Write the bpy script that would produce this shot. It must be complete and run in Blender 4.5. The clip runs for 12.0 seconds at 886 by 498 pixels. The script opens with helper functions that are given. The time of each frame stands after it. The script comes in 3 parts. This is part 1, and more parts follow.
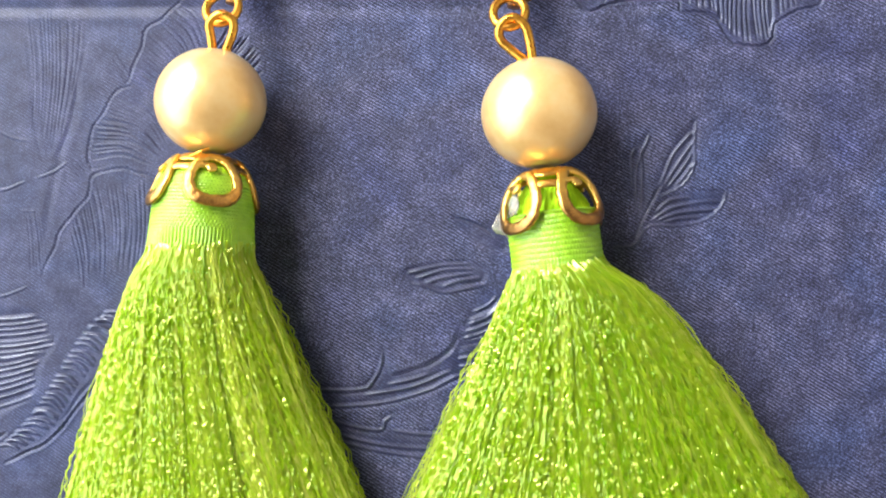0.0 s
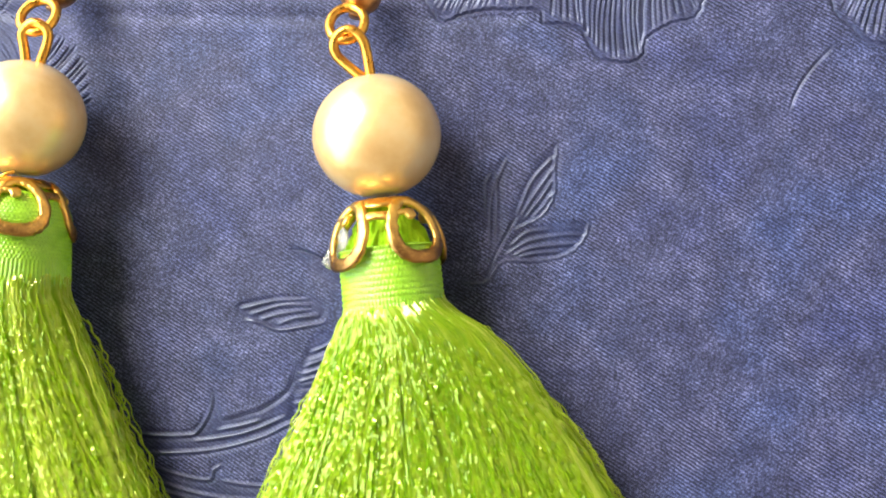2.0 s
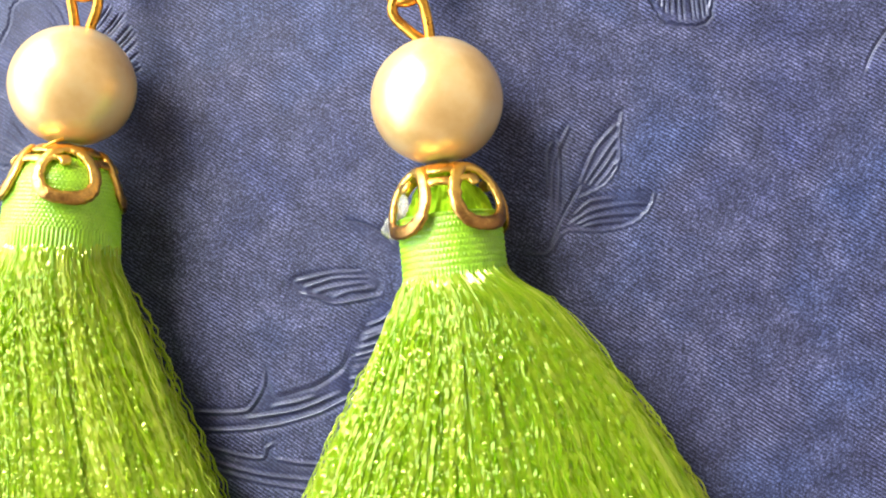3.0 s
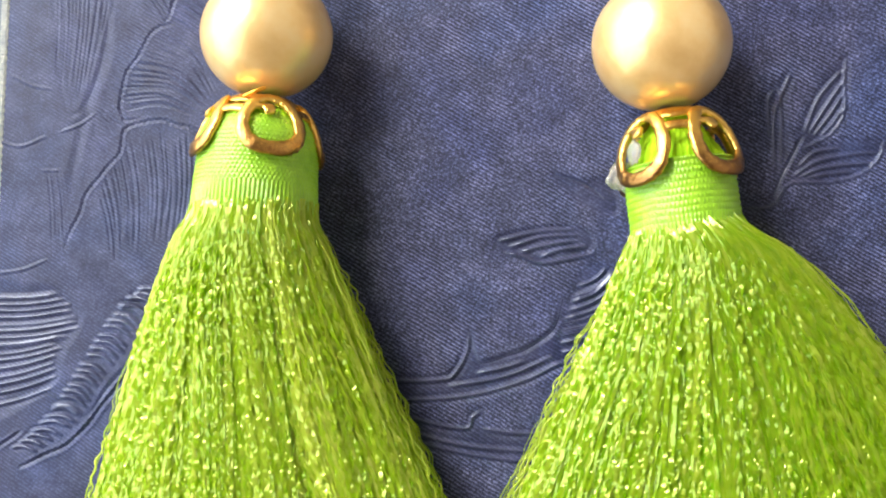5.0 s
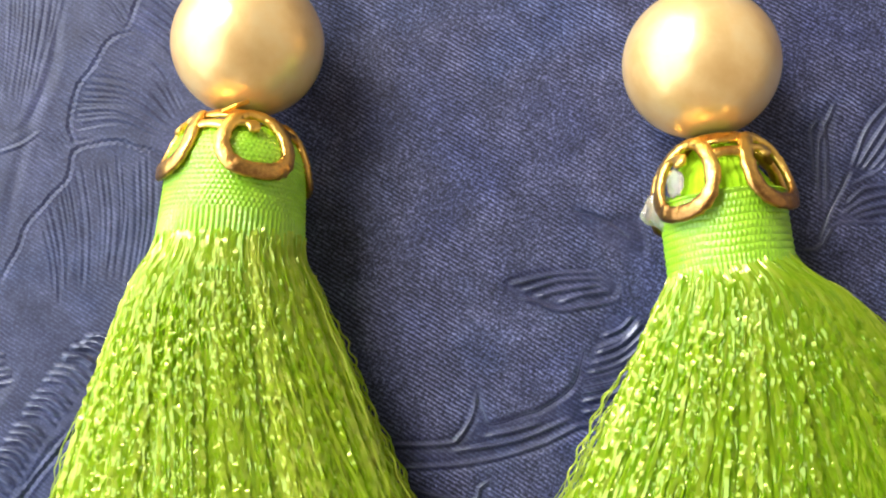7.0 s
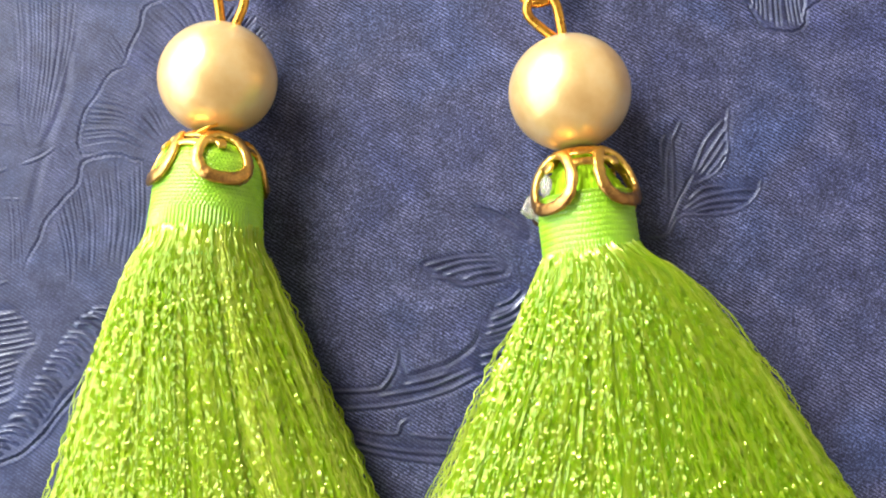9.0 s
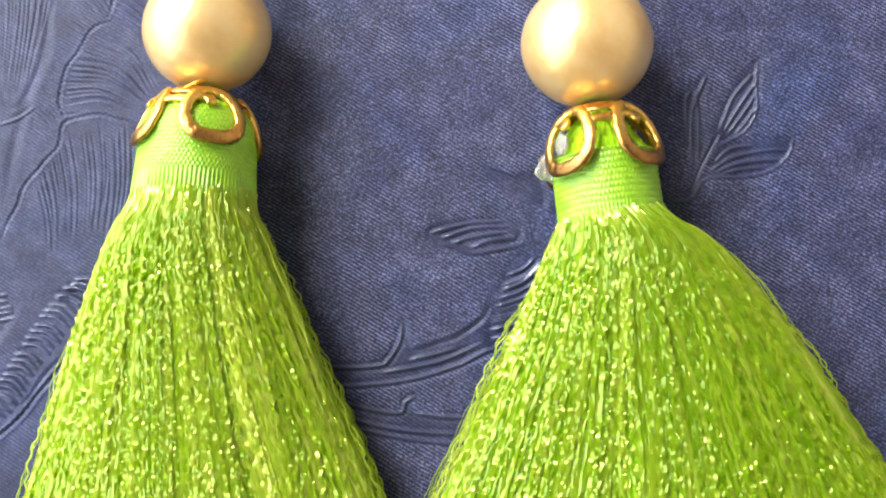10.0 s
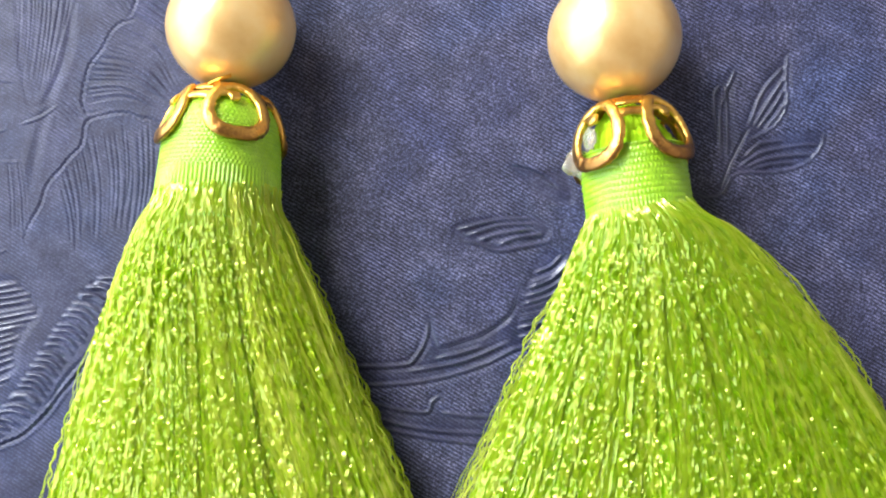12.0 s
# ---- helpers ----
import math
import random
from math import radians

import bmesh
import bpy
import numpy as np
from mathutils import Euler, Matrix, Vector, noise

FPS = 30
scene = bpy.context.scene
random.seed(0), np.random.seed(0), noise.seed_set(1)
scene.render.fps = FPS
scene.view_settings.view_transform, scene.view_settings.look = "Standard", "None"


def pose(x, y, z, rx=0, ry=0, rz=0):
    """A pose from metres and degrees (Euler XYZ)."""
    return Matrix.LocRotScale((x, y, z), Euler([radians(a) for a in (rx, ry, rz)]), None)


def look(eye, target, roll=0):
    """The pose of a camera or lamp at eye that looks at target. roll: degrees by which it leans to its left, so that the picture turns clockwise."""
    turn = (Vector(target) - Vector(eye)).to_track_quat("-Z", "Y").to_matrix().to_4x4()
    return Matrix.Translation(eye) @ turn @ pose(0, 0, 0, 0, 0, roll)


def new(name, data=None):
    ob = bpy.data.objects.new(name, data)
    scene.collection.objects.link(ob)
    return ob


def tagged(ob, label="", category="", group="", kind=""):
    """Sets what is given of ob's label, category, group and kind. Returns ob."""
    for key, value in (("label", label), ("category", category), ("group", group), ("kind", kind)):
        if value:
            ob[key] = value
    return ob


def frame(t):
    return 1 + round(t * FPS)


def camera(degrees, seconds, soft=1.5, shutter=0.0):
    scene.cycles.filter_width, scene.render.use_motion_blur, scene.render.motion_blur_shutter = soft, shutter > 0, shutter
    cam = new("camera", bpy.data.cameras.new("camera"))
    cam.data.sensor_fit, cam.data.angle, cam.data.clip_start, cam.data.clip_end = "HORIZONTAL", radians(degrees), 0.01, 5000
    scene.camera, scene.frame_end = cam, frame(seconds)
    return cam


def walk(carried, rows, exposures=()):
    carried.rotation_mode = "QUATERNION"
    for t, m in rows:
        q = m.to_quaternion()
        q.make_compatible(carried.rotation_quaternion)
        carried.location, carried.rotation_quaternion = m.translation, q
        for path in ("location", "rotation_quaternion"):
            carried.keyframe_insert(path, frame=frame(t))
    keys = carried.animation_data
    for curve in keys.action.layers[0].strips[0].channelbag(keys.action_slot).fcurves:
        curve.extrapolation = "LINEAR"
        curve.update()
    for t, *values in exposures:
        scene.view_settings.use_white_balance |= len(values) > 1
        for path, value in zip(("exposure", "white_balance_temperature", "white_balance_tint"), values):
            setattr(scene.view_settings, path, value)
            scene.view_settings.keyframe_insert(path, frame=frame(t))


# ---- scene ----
cam = camera(39.27, 12.0, soft=2.1)
walk(cam, [
    (0, pose(0.004072, -0.021984, 0.131902, 3.623, 6.237, 0.873)),
    (0.5, pose(0.006515, -0.020395, 0.131147, 3.167, 6.671, 0.936)),
    (0.8, pose(0.010152, -0.018358, 0.128620, 2.430, 7.263, 0.863)),
    (1, pose(0.013480, -0.018967, 0.125423, 2.752, 7.451, 0.894)),
    (1.3, pose(0.016894, -0.015945, 0.123318, 2.479, 7.332, 1.024)),
    (1.5, pose(0.020997, -0.015414, 0.121296, 2.644, 8.381, 1.212)),
    (2, pose(0.021409, -0.016013, 0.117849, 3.025, 7.610, 1.655)),
    (2.5, pose(0.019178, -0.016712, 0.115413, 2.962, 7.684, 1.728)),
    (3, pose(0.016866, -0.019946, 0.114562, 3.627, 8.335, 1.608)),
    (3.2, pose(0.014261, -0.020983, 0.113993, 3.868, 8.023, 1.617)),
    (4.8, pose(-0.003528, -0.026869, 0.112332, 5.616, 7.354, 1.080)),
    (5, pose(-0.005276, -0.027724, 0.110838, 5.513, 7.123, 1.024)),
    (5.5, pose(-0.010850, -0.029087, 0.107503, 6.369, 7.112, 0.705)),
    (5.8, pose(-0.015746, -0.030146, 0.105824, 7.473, 5.874, 0.707)),
    (6, pose(-0.017209, -0.029183, 0.106731, 7.566, 4.773, 0.475)),
    (6.3, pose(-0.016702, -0.028783, 0.107271, 7.727, 4.038, 0.517)),
    (6.5, pose(-0.018321, -0.029372, 0.105434, 8.154, 2.971, 0.762)),
    (6.8, pose(-0.017752, -0.029545, 0.100254, 9.285, 2.294, 1.067)),
    (7, pose(-0.015099, -0.028034, 0.097155, 8.446, 2.498, 1.123)),
    (7.2, pose(-0.011907, -0.029324, 0.098946, 8.722, 4.232, 1.301)),
    (8.8, pose(-0.006708, -0.033718, 0.128956, 8.693, 2.124, 0.825)),
    (9, pose(-0.006666, -0.032703, 0.123277, 8.317, 2.591, 0.825)),
    (9.2, pose(-0.006862, -0.032061, 0.118249, 7.777, 2.191, 0.729)),
    (9.5, pose(-0.005687, -0.033160, 0.114790, 8.048, 2.805, 0.671)),
    (10, pose(-0.007054, -0.033575, 0.114384, 7.778, 2.956, 0.720)),
    (10.5, pose(-0.007970, -0.034976, 0.112877, 8.014, 2.742, 1.145)),
    (11, pose(-0.004569, -0.033216, 0.112689, 7.867, 1.785, 0.975)),
    (11.2, pose(-0.002497, -0.033449, 0.111746, 8.468, 1.931, 0.774)),
    (11.5, pose(-0.001672, -0.031733, 0.112449, 7.967, 2.452, 0.866)),
    (11.7, pose(-0.003574, -0.030417, 0.114129, 6.906, 3.147, 0.791)),
    (12, pose(-0.007972, -0.034370, 0.112999, 8.145, 3.752, 0.637)),
], [(0, 0.43), (1.5, 0.56), (2.5, 0.66), (3.2, 0.54), (5.0, 0.28), (7.0, 0.16), (8.8, 0.34), (12, 0.29)])

# ---- light ----
SUN_DIR = Vector((-0.46, 0.52, 0.72)).normalized()
world = bpy.data.worlds.new("world")
world.use_nodes = True
scene.world = world
wn = world.node_tree
sky = wn.nodes.new("ShaderNodeTexSky")
sky.sky_type = "NISHITA"
sky.sun_disc = False
sky.air_density, sky.dust_density, sky.ozone_density = 0.8, 6.0, 0.6
sky.sun_elevation = math.asin(SUN_DIR.z)
sky.sun_rotation = math.atan2(SUN_DIR.x, SUN_DIR.y)
wn.links.new(sky.outputs[0], wn.nodes["Background"].inputs[0])
wn.nodes["Background"].inputs[1].default_value = 0.15
sun = new("sun", bpy.data.lights.new("sun", "SUN"))
sun.data.energy = 2.3
sun.data.angle = radians(26)
sun.data.color = (1.0, 0.95, 0.87)
sun.matrix_world = look(SUN_DIR, (0, 0, 0))
# the bright sky in the opening of window_1
pane = new("window_light", bpy.data.lights.new("window_light", "AREA"))
pane.data.shape = "RECTANGLE"
pane.data.size, pane.data.size_y = 1.7, 1.2
pane.data.energy = 19.0
pane.data.color = (0.82, 0.91, 1.0)
pane.matrix_world = look((-0.605, 0.30, 0.46), (0.6, 0.30, 0.46))


# ---- materials ----
class Nodes:
    """Short hand for building a node material."""

    def __init__(self, name):
        self.mat = bpy.data.materials.new(name)
        self.mat.use_nodes = True
        self.tree = self.mat.node_tree
        self.bsdf = self.tree.nodes["Principled BSDF"]
        self.out = self.tree.nodes["Material Output"]

    def node(self, kind, **inputs):
        n = self.tree.nodes.new(kind)
        for key, value in inputs.items():
            self.put(n, key, value)
        return n

    def put(self, n, key, value):
        slot = n.inputs[int(key[1:])] if key[0] == "i" and key[1:].isdigit() else n.inputs[key.replace("_", " ")]
        if isinstance(value, bpy.types.NodeSocket):
            self.tree.links.new(value, slot)
        else:
            slot.default_value = value

    def set(self, **inputs):
        for key, value in inputs.items():
            self.put(self.bsdf, key, value)

    def math(self, op, a, b=0.0):
        n = self.node("ShaderNodeMath", i0=a, i1=b)
        n.operation = op
        return n.outputs[0]

    def place(self):
        return self.node("ShaderNodeTexCoord").outputs["Object"]

    def noise(self, scale, detail=3.0, rough=0.55, at=None):
        return self.node("ShaderNodeTexNoise", Vector=at or self.place(), Scale=scale, Detail=detail, Roughness=rough).outputs["Fac"]

    def ramp(self, fac, *stops):
        n = self.node("ShaderNodeValToRGB", Fac=fac)
        while len(n.color_ramp.elements) < len(stops):
            n.color_ramp.elements.new(0.5)
        for e, (p, c) in zip(n.color_ramp.elements, stops):
            e.position, e.color = p, (*c, 1)
        return n.outputs["Color"]

    def wave(self, direction, period):
        dot = self.node("ShaderNodeVectorMath", i0=self.place(), i1=direction)
        dot.operation = "DOT_PRODUCT"
        return dot.outputs["Value"], 2 * math.pi / period

    def bump(self, height, distance, strength=1.0):
        self.put(self.bsdf, "Normal", self.node("ShaderNodeBump", Height=height, Distance=distance, Strength=strength).outputs[0])


def cloth_material():
    m = Nodes("blue_twill_cover")
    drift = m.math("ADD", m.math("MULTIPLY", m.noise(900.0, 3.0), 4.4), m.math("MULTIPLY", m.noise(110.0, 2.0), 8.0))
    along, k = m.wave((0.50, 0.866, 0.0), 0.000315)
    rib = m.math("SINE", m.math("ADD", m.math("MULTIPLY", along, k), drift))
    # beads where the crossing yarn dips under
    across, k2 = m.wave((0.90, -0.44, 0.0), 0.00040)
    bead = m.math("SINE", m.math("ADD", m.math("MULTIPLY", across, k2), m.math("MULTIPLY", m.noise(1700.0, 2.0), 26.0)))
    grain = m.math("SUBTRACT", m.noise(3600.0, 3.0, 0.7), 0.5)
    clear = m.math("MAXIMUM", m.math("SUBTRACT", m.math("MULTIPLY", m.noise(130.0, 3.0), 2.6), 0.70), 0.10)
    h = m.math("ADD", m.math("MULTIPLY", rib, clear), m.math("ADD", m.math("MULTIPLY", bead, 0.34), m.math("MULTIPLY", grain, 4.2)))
    pressed = m.node("ShaderNodeAttribute")
    pressed.attribute_name = "pressed"
    press = pressed.outputs["Fac"]
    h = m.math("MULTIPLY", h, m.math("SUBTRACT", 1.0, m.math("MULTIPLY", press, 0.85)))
    large = m.noise(75.0, 4.0)
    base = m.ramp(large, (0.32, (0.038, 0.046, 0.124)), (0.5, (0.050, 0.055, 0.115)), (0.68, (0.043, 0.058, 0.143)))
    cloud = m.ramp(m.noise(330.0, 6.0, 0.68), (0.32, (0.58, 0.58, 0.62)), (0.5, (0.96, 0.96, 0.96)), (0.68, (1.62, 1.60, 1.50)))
    # colour follows yarn height: shade painted into the dips, light onto the crests
    yarn_shade = m.ramp(m.math("ADD", m.math("MULTIPLY", h, 0.30), 0.45), (0.12, (0.16, 0.16, 0.18)), (0.45, (0.70, 0.70, 0.72)), (0.88, (3.3, 3.25, 3.05)))
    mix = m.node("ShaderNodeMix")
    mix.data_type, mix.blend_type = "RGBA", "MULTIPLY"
    m.put(mix, "i0", 1.0), m.tree.links.new(base, mix.inputs[6]), m.tree.links.new(yarn_shade, mix.inputs[7])
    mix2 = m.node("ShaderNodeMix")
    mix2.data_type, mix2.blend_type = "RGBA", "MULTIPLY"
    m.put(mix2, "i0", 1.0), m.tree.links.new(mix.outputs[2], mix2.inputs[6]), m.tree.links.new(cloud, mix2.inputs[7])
    # only the sharp pressed lines are polished
    line = m.math("MAXIMUM", m.math("MULTIPLY", m.math("SUBTRACT", press, 0.80), 5.0), 0.0)
    gloss = m.math("SUBTRACT", m.math("SUBTRACT", 0.47, m.math("MULTIPLY", press, 0.07)), m.math("MULTIPLY", line, 0.14))
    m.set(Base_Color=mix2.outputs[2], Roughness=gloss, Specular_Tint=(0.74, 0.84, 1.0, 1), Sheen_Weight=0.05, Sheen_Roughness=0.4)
    m.put(m.bsdf, "Specular_IOR_Level", m.math("ADD", 0.36, m.math("MULTIPLY", line, 0.6)))
    m.bump(h, 0.00003, 0.6)
    return m.mat


def strand_material():
    m = Nodes("lime_rayon_strand")
    tone = m.node("ShaderNodeAttribute")
    tone.attribute_name = "tone"
    base = m.ramp(tone.outputs["Fac"], (0.0, (0.31, 0.57, 0.006)), (0.5, (0.53, 0.72, 0.028)), (1.0, (0.80, 0.88, 0.15)))
    m.set(Base_Color=base, Roughness=0.45, Specular_IOR_Level=0.12)
    tr = m.node("ShaderNodeBsdfTranslucent", Color=base)
    mix = m.node("ShaderNodeMixShader", i0=0.68)
    m.tree.links.new(m.bsdf.outputs[0], mix.inputs[1]), m.tree.links.new(tr.outputs[0], mix.inputs[2])
    # the flat faces of the filament shine in the colour of the fibre
    shine = m.node("ShaderNodeBsdfGlossy", Color=(0.90, 1.0, 0.34, 1), Roughness=0.15)
    both = m.node("ShaderNodeMixShader", i0=0.13)
    m.tree.links.new(mix.outputs[0], both.inputs[1]), m.tree.links.new(shine.outputs[0], both.inputs[2])
    m.tree.links.new(both.outputs[0], m.out.inputs[0])
    return m.mat


def thread_material():
    m = Nodes("lime_wound_thread")
    m.set(Base_Color=m.ramp(m.noise(900.0), (0.3, (0.24, 0.52, 0.012)), (0.7, (0.36, 0.66, 0.03))), Roughness=0.32, Specular_IOR_Level=0.8)
    m.bump(m.noise(4000.0, 2.0), 0.00005, 0.4)
    return m.mat


def core_material():
    m = Nodes("lime_inner_fibre")
    m.set(Base_Color=m.ramp(m.noise(700.0), (0.3, (0.34, 0.68, 0.015)), (0.7, (0.50, 0.82, 0.03))), Roughness=0.8, Specular_IOR_Level=0.08)
    m.bump(m.noise(2500.0, 3.0), 0.0001, 0.6)
    return m.mat


def pearl_material():
    m = Nodes("cream_pearl_lacquer")
    body = m.ramp(m.noise(190.0, 4.0), (0.34, (0.86, 0.54, 0.20)), (0.50, (0.95, 0.66, 0.28)), (0.66, (0.97, 0.75, 0.39)))
    m.set(Base_Color=body, Metallic=0.48, Roughness=m.math("ADD", 0.26, m.math("MULTIPLY", m.noise(420.0, 3.0), 0.16)), Coat_Weight=0.45, Coat_Roughness=0.07)
    m.bump(m.math("ADD", m.noise(260.0, 2.0), m.math("MULTIPLY", m.noise(1100.0, 3.0), 0.5)), 0.00013, 0.6)
    return m.mat


def gold_material(name, light, dark, rough):
    m = Nodes(name)
    tarnish = m.noise(800.0, 5.0, 0.65)
    m.set(Base_Color=m.ramp(tarnish, (0.36, dark), (0.56, light)), Metallic=1.0, Roughness=m.math("ADD", rough, m.math("MULTIPLY", m.noise(1400.0), 0.2)))
    m.bump(m.noise(1500.0, 3.0), 0.00012, 0.5)
    return m.mat


def petal_material():
    """Stamped brass, gilt near the pearl and blending to brown copper on the lobes."""
    m = Nodes("gilt_brown_brass")
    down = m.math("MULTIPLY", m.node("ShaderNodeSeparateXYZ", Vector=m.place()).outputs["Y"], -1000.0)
    brown_mix = m.math("ADD", m.math("MULTIPLY", m.math("SUBTRACT", down, 7.9), 0.27), m.math("MULTIPLY", m.math("SUBTRACT", m.noise(1100.0, 4.0, 0.7), 0.5), 2.0))
    m.set(Base_Color=m.ramp(brown_mix, (0.0, (0.95, 0.60, 0.14)), (0.45, (0.80, 0.46, 0.12)), (1.0, (0.38, 0.19, 0.06))), Metallic=1.0, Roughness=m.math("ADD", 0.22, m.math("MULTIPLY", m.noise(1500.0), 0.22)))
    m.bump(m.noise(1700.0, 3.0), 0.00016, 0.6)
    return m.mat


def plain_material(name, lo, hi, scale, rough, bump=0.0, transmission=0.0):
    m = Nodes(name)
    m.set(Base_Color=m.ramp(m.noise(scale, 4.0), (0.3, lo), (0.7, hi)), Roughness=rough, Transmission_Weight=transmission)
    if bump:
        m.bump(m.noise(scale * 6, 3.0), bump, 0.5)
    return m.mat


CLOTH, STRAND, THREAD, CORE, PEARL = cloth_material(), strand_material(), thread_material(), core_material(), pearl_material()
GOLD = gold_material("gilt_brass", (0.95, 0.60, 0.14), (0.60, 0.29, 0.07), 0.20)
PETAL = petal_material()
WIRE = gold_material("gilt_wire", (0.92, 0.48, 0.07), (0.72, 0.31, 0.05), 0.20)
COPPER = gold_material("coppery_brass", (0.70, 0.36, 0.12), (0.42, 0.18, 0.06), 0.25)
RIBBON = plain_material("pale_blue_grosgrain", (0.078, 0.106, 0.146), (0.135, 0.170, 0.214), 900.0, 0.55, 0.00014)
SELVEDGE = plain_material("cream_selvedge", (0.20, 0.23, 0.24), (0.42, 0.43, 0.38), 1500.0, 0.6, 0.00010)
GLUE = plain_material("dried_clear_glue", (0.62, 0.62, 0.56), (0.76, 0.75, 0.69), 500.0, 0.25, 0.00005, 0.75)
PAPER = plain_material("cream_paper", (0.70, 0.66, 0.56), (0.80, 0.76, 0.66), 300.0, 0.8)
# unseen walls, pale and warm so that their bounce fills the shadows
PLASTER = plain_material("warm_bounce_plaster", (0.80, 0.71, 0.58), (0.85, 0.76, 0.63), 6.0, 0.85, 0.0005)
# unseen, kept dark to cut the light from above
LIGHT_STOP = plain_material("light_stop_brown", (0.26, 0.21, 0.16), (0.36, 0.30, 0.23), 8.0, 0.7, 0.0005)
PAINT = plain_material("white_window_paint", (0.72, 0.71, 0.68), (0.80, 0.79, 0.76), 12.0, 0.4)
BOARDS = plain_material("wooden_floor", (0.26, 0.18, 0.11), (0.36, 0.26, 0.17), 5.0, 0.5, 0.0005)
WOOD = plain_material("brown_table_wood", (0.16, 0.09, 0.05), (0.28, 0.17, 0.09), 30.0, 0.45, 0.0004)


# ---- mesh helpers; all lengths below are in millimetres ----
MM = 0.001


def raw_mesh(name, verts, quads, material, smooth=True):
    verts, quads = np.asarray(verts, np.float32) * MM, np.asarray(quads, np.int32)
    me = bpy.data.meshes.new(name)
    me.vertices.add(len(verts)), me.loops.add(quads.size), me.polygons.add(len(quads))
    me.vertices.foreach_set("co", verts.ravel())
    me.loops.foreach_set("vertex_index", quads.ravel())
    me.polygons.foreach_set("loop_start", np.arange(0, quads.size, 4, dtype=np.int32))
    me.polygons.foreach_set("loop_total", np.full(len(quads), 4, np.int32))
    me.update(calc_edges=True)
    me.validate()
    me.polygons.foreach_set("use_smooth", np.full(len(me.polygons), smooth))
    me.materials.append(material)
    return me


def grid_quads(rows, cols, close=False, first=0):
    i, j = np.meshgrid(np.arange(rows - 1), np.arange(cols if close else cols - 1), indexing="ij")
    k = (j + 1) % cols
    return first + np.stack([i * cols + j, i * cols + k, (i + 1) * cols + k, (i + 1) * cols + j], -1).reshape(-1, 4)


def child(name, me, parent, label="", kind=""):
    ob = new(name, me)
    ob.parent = parent
    return tagged(ob, label, kind=kind)


def part(name, bm, material, parent, label="", smooth=False):
    me = bpy.data.meshes.new(name)
    bmesh.ops.scale(bm, vec=(MM, MM, MM), verts=bm.verts)
    bm.to_mesh(me)
    bm.free()
    me.materials.append(material)
    for p in me.polygons:
        p.use_smooth = smooth
    return child(name, me, parent, label)


def spline(points, n, closed=False):
    """Points along a smooth curve through the given ones."""
    p = np.asarray(points, float)
    q = np.vstack([p[-1:], p, p[:2]]) if closed else np.vstack([2 * p[0] - p[1], p, 2 * p[-1] - p[-2]])
    spans = len(p) if closed else len(p) - 1
    t = np.linspace(0, spans, n, endpoint=not closed)
    i = np.minimum(t.astype(int), spans - 1)
    f = (t - i)[:, None]
    a, b, c, d = q[i], q[i + 1], q[i + 2], q[i + 3]
    return 0.5 * (2 * b + (c - a) * f + (2 * a - 5 * b + 4 * c - d) * f**2 + (3 * b - a - 3 * c + d) * f**3)


def sweep(name, path, normals, width, thick, material, closed=True, sides=10, rough=0.0, flat=2.6):
    """A band of rounded section along a path that lies on a surface with the given normals."""
    path, normals = np.asarray(path, float), np.asarray(normals, float)
    ahead = (np.roll(path, -1, 0) - np.roll(path, 1, 0)) if closed else np.gradient(path, axis=0)
    ahead /= np.linalg.norm(ahead, axis=1, keepdims=True)
    side = np.cross(normals, ahead)
    side /= np.linalg.norm(side, axis=1, keepdims=True)
    up = np.cross(ahead, side)
    a = np.linspace(0, 2 * np.pi, sides, endpoint=False)
    cx = np.sign(np.cos(a)) * np.abs(np.cos(a)) ** (2 / flat)
    cy = np.sign(np.sin(a)) * np.abs(np.sin(a)) ** (2 / flat)
    rng = np.random.default_rng(len(path) * 7 + sides)
    w = np.broadcast_to(np.asarray(width, float), len(path)) * (1 + rough * rng.normal(size=len(path)))
    th = np.broadcast_to(np.asarray(thick, float), len(path)) * (1 + rough * rng.normal(size=len(path)))
    v = path[:, None] + 0.5 * w[:, None, None] * cx[None, :, None] * side[:, None] + 0.5 * th[:, None, None] * cy[None, :, None] * up[:, None]
    n = len(path)
    verts = v.reshape(-1, 3)
    if closed:
        i, j = np.meshgrid(np.arange(n), np.arange(sides), indexing="ij")
        k, l = (i + 1) % n, (j + 1) % sides
        quads = np.stack([i * sides + j, k * sides + j, k * sides + l, i * sides + l], -1).reshape(-1, 4)
    else:
        quads = grid_quads(n, sides, True)[:, ::-1]
        caps = []
        for base, order in ((0, 1), ((n - 1) * sides, -1)):
            for s in range(1, sides - 2, 2):
                caps.append([base, base + s, base + s + 1, base + s + 2][::order])
        quads = np.vstack([quads, caps])
    return raw_mesh(name, verts, quads, material)


def tube(name, path, radius, material, closed=False, sides=12):
    path = np.asarray(path, float)
    flat = np.tile([0.03, 0.05, 1.0], (len(path), 1))
    return sweep(name, path, flat, 2 * np.asarray(radius, float), 2 * np.asarray(radius, float), material, closed, sides, 0.0, 2.0)


# ---- the embossed cover: a relief computed on a fine lattice ----
def lattice(lo, fine_lo, fine_hi, hi, step, coarse):
    return np.r_[np.arange(lo, fine_lo, coarse), np.arange(fine_lo, fine_hi, step), np.arange(fine_hi, hi + 1e-6, coarse)]


